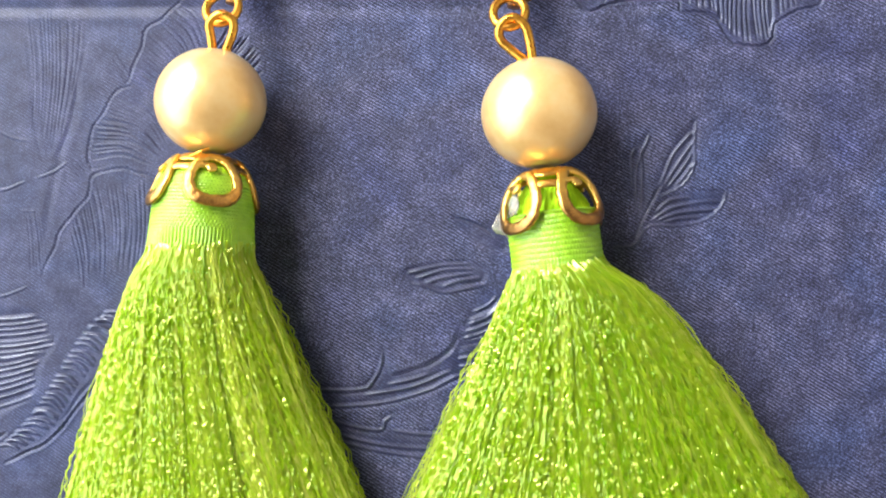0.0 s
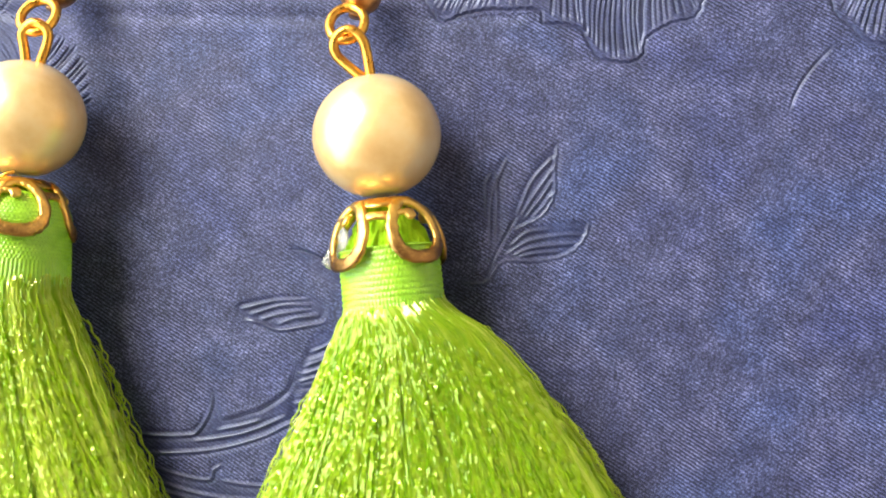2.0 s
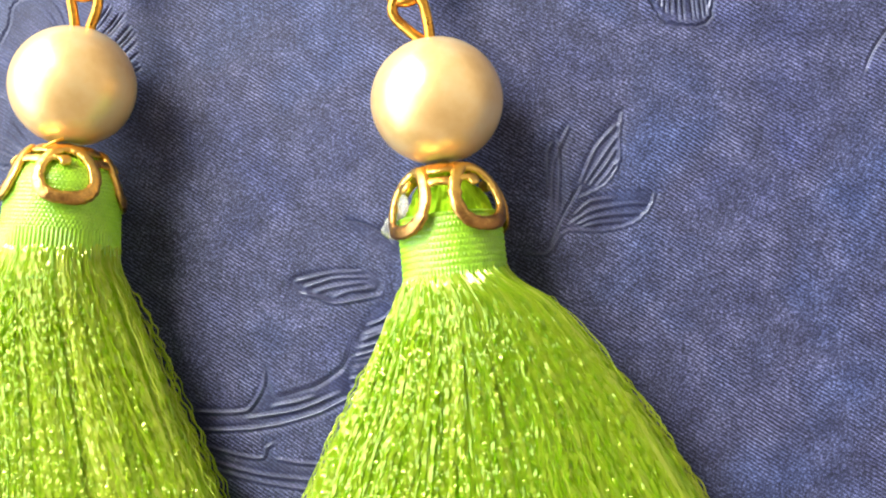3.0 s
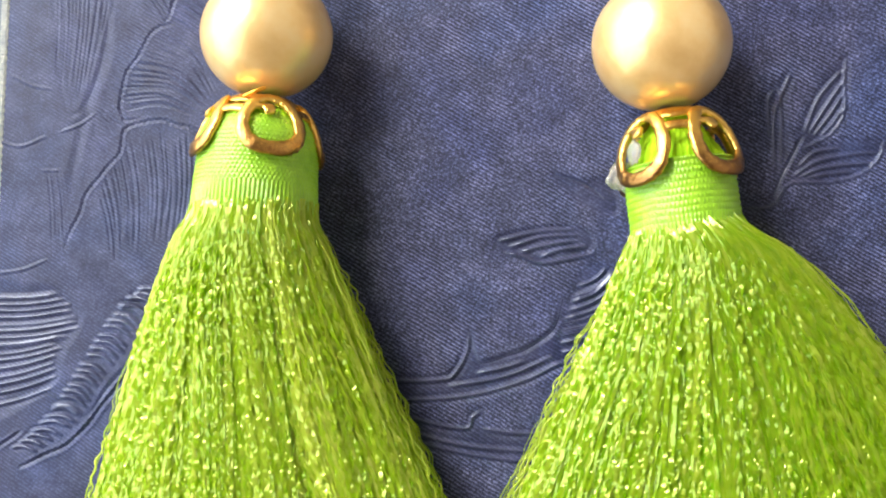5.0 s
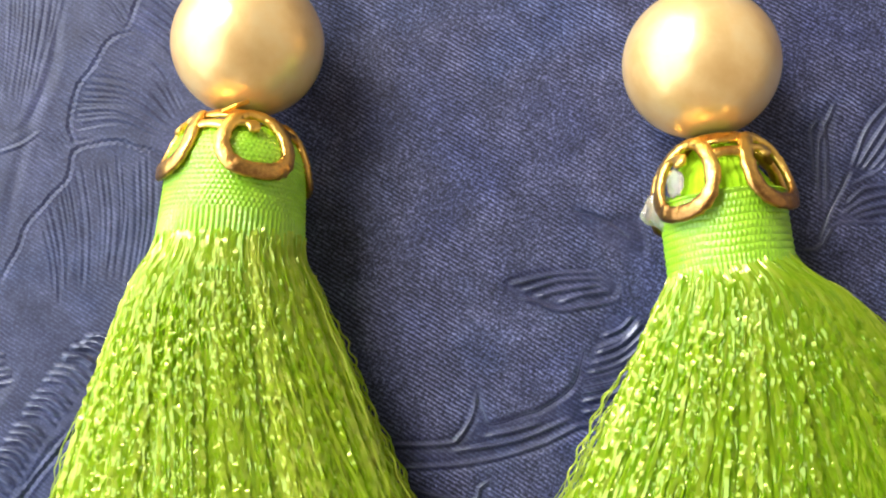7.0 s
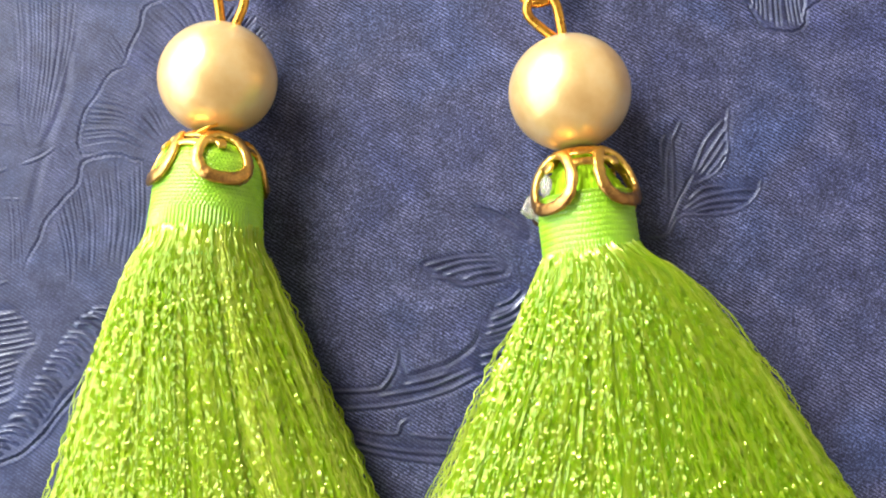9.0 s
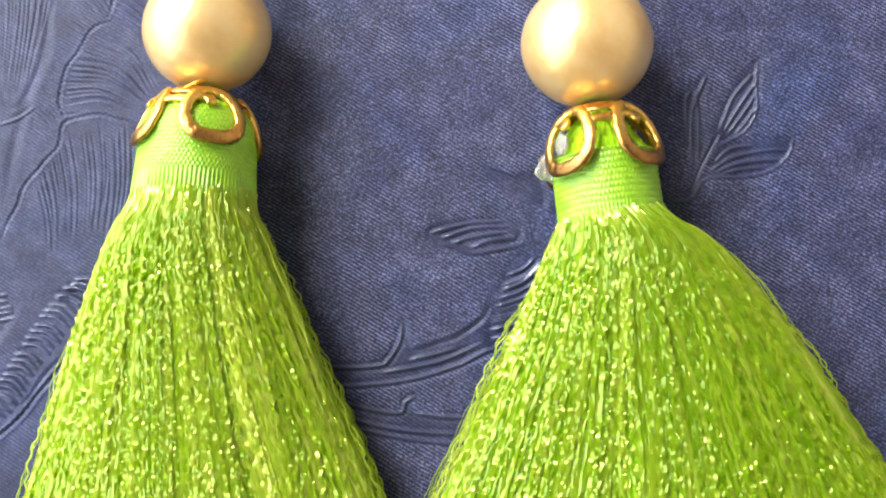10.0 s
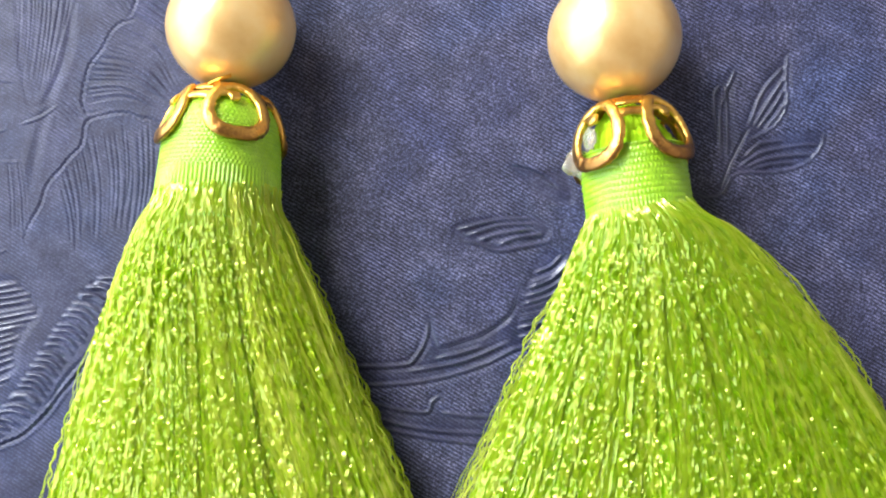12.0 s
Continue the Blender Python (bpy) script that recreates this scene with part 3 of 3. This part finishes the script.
def bead_cap(parent, shape, turn):
    th = np.linspace(0, 2 * np.pi, 48, endpoint=False)
    path, nor = dome(np.full(48, 0.27), th, shape)
    cap = child("bead_cap", sweep("bead_cap", path, nor, 1.5, 0.4, GOLD, rough=0.04), parent, "filigree gilt brass bead cap with four scrolled petals")
    for k in range(4):
        mid = turn + k * np.pi / 2
        a = np.linspace(0, 2 * np.pi, 64, endpoint=False)
        low = (1 - np.cos(a)) / 2
        s = 0.30 + 0.64 * low ** 0.92
        half = 0.45 + 0.11 * low
        path, nor = dome(s, mid + half * np.sign(np.sin(a)) * np.abs(np.sin(a)) ** 0.80, raised(shape, 0.18))
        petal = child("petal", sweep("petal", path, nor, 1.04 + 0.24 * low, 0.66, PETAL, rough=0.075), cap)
        # hook from one side of the petal that ends in a round knob
        t = np.linspace(0, 1, 22)
        path, nor = dome(0.52 - 0.05 * np.sin(np.pi * t) + 0.03 * t, mid - 0.44 + 0.48 * t, raised(shape, 0.22))
        knob = 0.52 + 0.75 * np.exp(-(((t - 0.80) / 0.17) ** 2)) - 0.9 * np.clip(t - 0.9, 0, 1) * 6 * 0.6
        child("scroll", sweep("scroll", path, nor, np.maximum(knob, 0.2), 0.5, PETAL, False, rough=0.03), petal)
        t = np.linspace(-1, 1, 11)
        path, nor = dome(0.50 + 0.03 * t**2, mid + np.pi / 4 + 0.36 * t, raised(shape, 0.12))
        child("bridge", sweep("bridge", path, nor, 0.80 + 0.35 * t**2, 0.45, GOLD, False, rough=0.03), cap)
    return cap


def tassel_head(parent, rad, top, end, fill, turns, curve, seed):
    rng = np.random.default_rng(seed)
    # inner bundle that closes the cap from within
    a = np.linspace(6.4, end - 0.8, 40)
    f = np.clip((a - 6.4) / max(top + 0.6 - 6.4, 0.5), 0, 1)
    r = rad * (0.30 + (fill - 0.30) * np.sin(f * np.pi / 2))
    ang = np.linspace(0, 2 * np.pi, 120, endpoint=False)
    lift = 0.12 * np.sin(ang * 37 + 2 * np.sin(a[:, None] * 0.7)) + 0.09 * rng.normal(size=(40, 120)) + 0.16 * np.sin(ang * 5 + a[:, None] * 2.0)
    lift *= np.clip((end - a)[:, None] / 3, 0, 1)
    head = child("tassel_head", raw_mesh("tassel_head", solid_of_turn(a, np.minimum(r, rad * 0.93), 120, lift).reshape(-1, 3), grid_quads(40, 120, True)[:, ::-1], CORE), parent, "bundled lime green fibre under the cap")
    # woven band: turns of thread over upright fibres, which run free at its lower end
    rows, sides = 190, 460
    a = np.linspace(top, end, rows)
    f = (a - top) / (end - top)
    r = rad * (0.975 + (0.075 if curve > 1 else 0.01) * f**2) * (1 - 0.34 * np.clip(1 - (a - top) / curve, 0, 1) ** 2.2) - 0.3 * np.exp(-(((a - top) / 0.16) ** 2)) + 0.10 * np.exp(-(((a - top - 0.32) / 0.16) ** 2))
    ang = np.linspace(0, 2 * np.pi, sides, endpoint=False)
    sway = 0.10 * np.sin(ang * 3 + seed) + 0.05 * np.sin(ang * 7)
    turn_at = f[:, None] * turns + sway
    across = np.abs(np.sin(np.pi * turn_at)) ** 0.8
    upright = 0.5 + 0.5 * np.sin(ang * 86 + 1.2 * np.sin(f[:, None] * 7 + 3 * ang) + np.pi * np.floor(turn_at) * (f[:, None] < 0.6))
    free = np.clip((f[:, None] - (0.46 if curve > 1 else 0.64)) / 0.25, 0, 1)
    lift = 0.035 * across * (1 - free) + (0.065 * across * (1 - free) + 0.15 * free) * upright + 0.012 * rng.normal(size=(rows, sides))
    child("wound_band", raw_mesh("wound_band", solid_of_turn(a, r, sides, lift).reshape(-1, 3), grid_quads(rows, sides, True)[:, ::-1], THREAD), head, "lime green woven band round the neck")
    return head


def edge_at(e, d):
    return e[0] + e[1] * d + e[2] * (1 - np.exp(-d / e[3]))


def strand_places(left, right, y0, height, band, d, phi, depth):
    """Places in the skirt of a tassel that lies flat: d along it, phi across it (0 to pi over the top), depth 1 at its skin.
    band: middle, slope and radius of the neck that the skirt leaves."""
    down = np.maximum(d, 0)
    h = height * (0.58 + 0.42 * np.exp(-down / 26.0))
    xl, xr = edge_at(left, np.maximum(d, -2.6)), edge_at(right, np.maximum(d, -2.6))
    # leave the round neck smoothly
    f = np.clip((d + 3.4) / 4.2, 0, 1)
    f = f * f * (3 - 2 * f)
    mid = (band[0] + band[1] * d) * (1 - f) + 0.5 * (xl + xr) * f
    half = band[2] * (1 - f) + 0.5 * (xr - xl) * f
    zc, zh = 5.75 * (1 - f) + (h + 0.25) * f, band[2] * (1 - f) + h * f
    return mid - half * np.cos(phi) * depth, y0 - d, zc + zh * np.sin(phi) * depth


def toned(me, tone):
    me.attributes.new("tone", "FLOAT", "POINT").data.foreach_set("value", np.full(len(me.vertices), tone, np.float32))
    return me


def skirt(parent, left, right, y0, height, band, seed, mean_tone, early, hair_reach=1.0, count=2500, length=44.0):
    rng = np.random.default_rng(seed)
    d = np.r_[np.linspace(-2.6, 28.0, 122), np.linspace(29.0, length, 14)]
    segs = len(d)
    # locks: neighbours that bunch together and leave furrows
    phi = np.sort(rng.uniform(-0.30, np.pi + 0.30, count))
    lock = np.interp(phi, np.linspace(-0.4, np.pi + 0.4, 46), rng.normal(0, 1, 46))
    lock2 = np.interp(phi, np.linspace(-0.4, np.pi + 0.4, 46), rng.normal(0, 1, 46))
    lock3 = np.interp(phi, np.linspace(-0.4, np.pi + 0.4, 110), rng.normal(0, 1, 110))
    grow = np.clip(d / 12.0, 0, 1)[None, :]
    pull = 0.026 * (lock[:, None] * np.cos(d / 8.0 + 2.0 * lock2[:, None])[:, :] + lock2[:, None] * np.sin(d / 11.0)) * grow + rng.normal(0, 0.024, (count, 1)) * grow + rng.normal(0, 0.026, (count, 1)) * np.sin(d[None, :] / rng.uniform(4, 11, (count, 1)) + rng.uniform(0, 6, (count, 1))) * grow
    depth = 1.0 - rng.beta(1.1, 2.4, (count, 1)) * 0.19 * (0.25 + 0.75 * grow) - 0.04 * np.minimum(np.abs(lock2[:, None]), 1.6) * grow - 0.02 * np.clip(-lock3[:, None], 0, 1.6) * grow
    # each strand comes out of the band at its own height
    emerge = rng.uniform(-0.9, 2.2, (count, 1)) - early - hair_reach * np.clip(phi[:, None] - 2.0, 0, 1)
    depth = depth - 0.12 * np.clip((emerge - d[None, :]) / 1.3, 0, 1) + 0.01
    stop = length * (1 - rng.uniform(0, 0.10, (count, 1)))
    dd = np.minimum(d[None, :], stop)
    x, y, z = strand_places(left, right, y0, height, band, dd, phi[:, None] + pull, depth)
    y = y + rng.uniform(-0.2, 0.2, (count, 1))
    # crimp: most strands are fine and even, some are flatter and kinked and catch the light
    kinked = rng.uniform(size=(count, 1)) < 0.45
    lam = np.where(kinked, rng.uniform(1.25, 2.4, (count, 1)), rng.uniform(1.6, 3.6, (count, 1)))
    ph = rng.uniform(0, 6.28, (count, 1))
    ease = 0.22 + 0.78 * np.clip((d + 0.5) / 5.0, 0, 1)[None, :]
    amp_x = np.where(kinked, rng.uniform(0.07, 0.17, (count, 1)), rng.uniform(0.04, 0.12, (count, 1))) * ease
    amp_z = np.where(kinked, rng.uniform(0.11, 0.23, (count, 1)), rng.uniform(0.04, 0.10, (count, 1))) * ease
    # the crimp comes and goes along a strand
    beat = 0.62 + 0.38 * np.sin(dd / rng.uniform(1.2, 3.4, (count, 1)) + 2.3 * ph)
    x = x + amp_x * beat * np.sin(2 * np.pi * dd / lam + ph) + 0.10 * np.sin(dd / 2.3 + 3 * ph) * grow
    z = np.maximum(z + amp_z * beat * np.cos(2 * np.pi * dd / lam * 0.93 + 2 * ph) + 0.10 * kinked * grow, 0.25)
    mid = np.stack([x, np.broadcast_to(y, x.shape), z], -1)
    ahead = np.gradient(mid, axis=1)
    ahead /= np.linalg.norm(ahead, axis=-1, keepdims=True) + 1e-9
    swing = np.where(kinked, 0.95, 0.40)
    twist = 0.42 * (phi[:, None] - np.pi / 2) + rng.normal(0, 0.30, (count, 1)) + swing * ease * beat * np.sin(2 * np.pi * dd / (lam * 1.15) + 1.7 * ph)
    flat = np.cross(ahead, np.array([0, 0, 1.0]))
    flat /= np.linalg.norm(flat, axis=-1, keepdims=True) + 1e-9
    high = np.cross(flat, ahead)
    side = flat * np.cos(twist)[..., None] + high * np.sin(twist)[..., None]
    w = np.where(kinked, rng.uniform(0.11, 0.20, (count, 1)), rng.uniform(0.06, 0.12, (count, 1)))[..., None]
    both = np.stack([mid - w * side, mid + w * side], 2)
    k = np.arange(count)[:, None] * segs * 2 + np.arange(segs - 1)[None, :] * 2
    quads = np.stack([k, k + 1, k + 3, k + 2], -1).reshape(-1, 4)
    me = raw_mesh("skirt", both.reshape(-1, 3), quads, STRAND)
    # deeper locks toned darker, furrow shade put into colour, with random strand variation
    tone = np.clip(mean_tone + 0.20 * lock3 + rng.normal(0, 0.17, count), 0, 1)
    me.attributes.new("tone", "FLOAT", "POINT").data.foreach_set("value", np.repeat(tone, 2 * segs).astype(np.float32))
    body = child("skirt", me, parent, "crimped shiny lime green rayon strands", "stuff")
    # dense inside of the bundle
    cols, rows = 110, 60
    dd = np.linspace(-1.2, length * 0.9, rows)[:, None]
    ang = np.linspace(0, 2 * np.pi, cols, endpoint=False)[None, :]
    x, y, z = strand_places(left, right, y0, height, band, dd, ang, 0.875 + 0.02 * rng.normal(size=(1, cols)))
    y = np.broadcast_to(y0 - dd, x.shape)
    child("tassel_core", raw_mesh("tassel_core", np.stack([x, y, z], -1).reshape(-1, 3), grid_quads(rows, cols, True), CORE), body, "packed lime fibre inside the tassel")
    # loose strands that stand off the outline
    for n in range(72):
        sgn = -1 if n % 2 else 1
        hair = n % 4 == 3
        d0 = rng.uniform(1.0, 18)
        t = np.linspace(d0, min(d0 + rng.uniform(6, 24), length), 60)
        f = (t - t[0]) / (t[-1] - t[0])
        reach = rng.uniform(0.4, 1.8) if hair else rng.uniform(-0.2, 1.2 if sgn < 0 else 0.8)
        off = -0.5 + (0.5 + reach) * np.sin(np.pi * np.clip(f * rng.uniform(0.55, 1.0), 0, 1)) + (0.05 if hair else 0.16) * np.sin(t * rng.uniform(2.0, 4.4) + n) + 0.12 * np.sin(t * rng.uniform(0.5, 1.1) + 2 * n)
        x = edge_at(right if sgn > 0 else left, t) + sgn * off
        z = rng.uniform(0.35, 0.95) * height + 0.5 * np.sin(t * 0.5 + n) - 0.04 * t
        path = np.stack([x, y0 - t, np.maximum(z, 0.3)], -1)
        child("loose_strand", toned(tube("loose_strand", path, 0.028 if hair else rng.uniform(0.05, 0.085), STRAND, False, 5), rng.uniform(0.4, 1.0)), body)
    # hairs that spring from the neck
    for n in range(7):
        t = np.linspace(0, 1, 40)
        out, fall = rng.uniform(0.1, 1.0) * hair_reach, rng.uniform(4, 15)
        go = t * fall - 2.2
        x = np.where(go < 0, band[0] + band[1] * go + band[2] * 0.9, edge_at(right, np.maximum(go, 0)))
        x = 0.5 * (x + np.linspace(x[0], x[-1], 40)) + out * np.sin(np.pi * t) + 0.08 * np.sin(t * 22 + n)
        z = height * rng.uniform(0.8, 1.3) + 0.6 * np.sin(3 * t + n)
        child("loose_strand", toned(tube("loose_strand", np.stack([x, y0 + 2.2 - t * fall, z], -1), rng.uniform(0.025, 0.05), STRAND, False, 5), rng.uniform(0.5, 1.0)), body)
    return body


def ring_path(cx, cy, cz, rx, ry, tilt, n=40):
    a = np.linspace(0, 2 * np.pi, n, endpoint=False)
    return np.stack([cx + rx * np.sin(a), cy + ry * np.cos(a), cz + tilt * np.cos(a)], -1)


def earring(label, x, y, rad, lean, cap_shape, cap_turn, band, neck, left, right, y0, height, eye, ring, bead, seed, glue):
    thing = tagged(new("earring"), label, "earring", "pair of earrings")

    def turned(lift):
        return Matrix.Translation((x * MM, y * MM, lift * MM)) @ pose(0, 0, 0, 0, 0, lean)

    # pearl, with the drilled ends drawn in
    rows, sides = 40, 64
    t = np.linspace(0.0, np.pi, rows)
    r, a = rad * np.sin(t), -0.962 * rad * np.cos(t)
    drawn = np.exp(-((np.minimum(t, np.pi - t) / 0.16) ** 2)) * 0.35
    p = child("pearl", raw_mesh("pearl", solid_of_turn(a * (1 - drawn / rad), np.maximum(r, 0.02), sides).reshape(-1, 3), grid_quads(rows, sides, True)[:, ::-1], PEARL), thing, "cream lustrous imitation pearl")
    p.matrix_basis = turned(rad + 0.06)
    cap = bead_cap(thing, cap_shape, cap_turn)
    cap.matrix_basis = turned(6.0)
    head = tassel_head(thing, neck, *band, seed)
    head.matrix_basis = turned(5.75)
    slope = math.tan(radians(lean))
    # the glued earring gets the lower mean tone
    skirt(thing, left, right, y0, height, (x + slope * (y - y0), slope, (1.045 if not glue else 1.01) * neck), seed + 10, 0.36 if glue else 0.56, 0.0 if glue else 1.3, 1.6 if glue else 0.5)
    child("eye_pin", tube("eye_pin", spline([(px, py, pz) for px, py, pz in eye], 60), 0.48, WIRE), thing, "gilt wire loop")
    child("jump_ring", tube("jump_ring", ring_path(*ring), 0.46, WIRE, True), thing, "gilt wire ring")
    bx, by, br = bead
    bm = bmesh.new()
    bmesh.ops.create_uvsphere(bm, u_segments=32, v_segments=20, radius=br)
    bmesh.ops.translate(bm, vec=(bx, by, 3.4), verts=bm.verts)
    knob = part("hook_bead", bm, COPPER, thing, "small coppery metal bead", True)
    child("collar", tube("collar", [(bx - 0.3, by - br + 0.25, 3.5), (bx - 0.35, by - br - 0.25, 3.6)], 0.75, COPPER), knob)
    if glue:
        bm = bmesh.new()
        bmesh.ops.create_icosphere(bm, subdivisions=3, radius=1.0)
        for v in bm.verts:
            # squarish broken chip with a ragged rim
            k = (abs(v.co.x) ** 5 + abs(v.co.y) ** 5 + abs(v.co.z) ** 5) ** -0.2
            v.co = Vector((v.co.x * 1.15, v.co.y * 1.1, v.co.z * 0.5)) * k * (1 + 0.30 * noise.noise(v.co * 1.7) + 0.14 * noise.noise(v.co * 4.5))
        bmesh.ops.rotate(bm, cent=(0, 0, 0), matrix=Matrix.Rotation(-0.45, 3, "Z"), verts=bm.verts)
        bmesh.ops.translate(bm, vec=(-3.3, -11.6, 6.0), verts=bm.verts)
        part("glue_blob", bm, GLUE, thing, "chip of dried clear glue")
        # more of it fills the scroll above the chip
        bm = bmesh.new()
        bmesh.ops.create_icosphere(bm, subdivisions=3, radius=1.0)
        for v in bm.verts:
            v.co = Vector((v.co.x * 0.7, v.co.y * 1.0, v.co.z * 0.25)) * (1 + 0.35 * noise.noise(v.co * 2.2) + 0.10 * noise.noise(v.co * 5.0))
        bmesh.ops.rotate(bm, cent=(0, 0, 0), matrix=Matrix.Rotation(-0.7, 3, "Y"), verts=bm.verts)
        bmesh.ops.translate(bm, vec=(-2.5, -9.9, 8.3), verts=bm.verts)
        part("glue_blob", bm, GLUE, thing, "smear of dried clear glue", True)
    else:
        # cut end of the pin, bent over the rim of the cap
        child("wire_end", tube("wire_end", spline([(x - 1.0, y - 6.2, 9.2), (x + 0.1, y - 5.85, 9.6), (x + 1.0, y - 5.45, 9.3)], 16), 0.17, WIRE, False, 8), thing)
    return thing


def box(name, lo, hi, material, parent=None, bevel=0.0):
    bm = bmesh.new()
    bmesh.ops.create_cube(bm, size=1.0)
    lo, hi = Vector(lo), Vector(hi)
    for v in bm.verts:
        v.co = Vector([(lo[i] + hi[i]) / 2 + v.co[i] * (hi[i] - lo[i]) for i in range(3)])
    if bevel:
        bmesh.ops.bevel(bm, geom=bm.edges[:], offset=bevel, segments=2, affect="EDGES")
    return part(name, bm, material, parent)


def table():
    thing = tagged(new("table"), "brown wooden table under the notebook", "table")
    box("table_top", (-520, -620, -48), (880, 620, -18), WOOD, thing, 3.0)
    for x in (-470, 830):
        for y in (-570, 570):
            box("leg", (x - 28, y - 28, -768), (x + 28, y + 28, -48), WOOD, thing, 3.0)
    return thing


def room():
    """Plain unseen walls added round the table to block and bounce light; it comes in by a wide window."""
    tagged(box("floor", (-700, -1700, -860), (1100, 2000, -768), BOARDS), kind="structure")
    # dark lid added out of view to hold back overhead light
    tagged(box("shade_ceiling", (-700, -1700, 1640), (1100, 2000, 1740), LIGHT_STOP), kind="structure")
    # added close by, out of view, as a reflector for the far flanks
    tagged(box("bounce_wall_east", (1000, -1600, -768), (1100, 1900, 1640), PLASTER), kind="structure")
    tagged(box("wall_south", (-700, -1700, -768), (1100, -1600, 1640), PLASTER), kind="structure")
    tagged(box("wall_north", (-700, 1900, -768), (1100, 2000, 1640), PLASTER), kind="structure")
    west = tagged(new("wall_west"), kind="structure")
    for lo, hi in (((-700, -1600, -768), (-600, 1900, -120)), ((-700, -1600, -120), (-600, -700, 1560)), ((-700, 1700, -120), (-600, 1900, 1560)), ((-700, -1600, 1560), (-600, 1900, 1640))):
        box("wall_panel", lo, hi, PLASTER, west)
    frame_ob = tagged(new("window_1"), kind="structure")
    for lo, hi in (((-680, -700, -120), (-620, 1700, -80)), ((-680, -700, 1520), (-620, 1700, 1560)), ((-680, -700, -80), (-620, -660, 1520)), ((-680, 1660, -80), (-620, 1700, 1520))):
        box("window_frame", lo, hi, PAINT, frame_ob, 4.0)


table()
room()
notebook()
ribbon()
earring("lime green tassel earring with a pearl bead, its glue showing", -0.16, -0.2, 5.92, 7.6, (5.0, 5.85, 6.6, 0.10), 0.79, (10.2, 17.7, 0.80, 14, 0.3), 4.68,
        (-2.9, -0.42, 0.0, 3.0), (9.7, 0.645, 2.9, 4.5), -17.3, 5.3,
        [(-1.3, 5.0, 6.2), (-2.6, 5.9, 6.3), (-4.2, 7.4, 6.5), (-4.1, 8.8, 6.8), (-2.9, 9.5, 6.9), (-1.7, 8.7, 6.8), (-1.2, 7.2, 6.5), (-0.8, 5.0, 6.3)],
        (-3.35, 10.3, 5.8, 1.65, 1.75, -0.9), (-2.6, 13.7, 2.0), 5, True)
earring("lime green tassel earring with a pearl bead, slightly spread strands", -34.65, 1.15, 5.85, -2.5, (5.18, 5.72, 5.75, 0.30), 0.50, (6.9, 18.2, 0.80, 31, 3.2), 5.34,
        (-41.9, -0.245, -1.5, 5.0), (-29.3, 0.445, 0.0, 3.0), -16.5, 5.6,
        [(-34.4, 6.4, 6.4), (-34.6, 8.0, 6.6), (-34.7, 9.3, 6.8), (-33.6, 10.2, 7.0), (-32.3, 9.6, 6.9), (-32.2, 8.4, 6.7), (-33.0, 6.4, 6.4)],
        (-33.7, 11.1, 5.8, 1.75, 1.75, -0.9), (-32.9, 14.5, 2.0), 6, False)
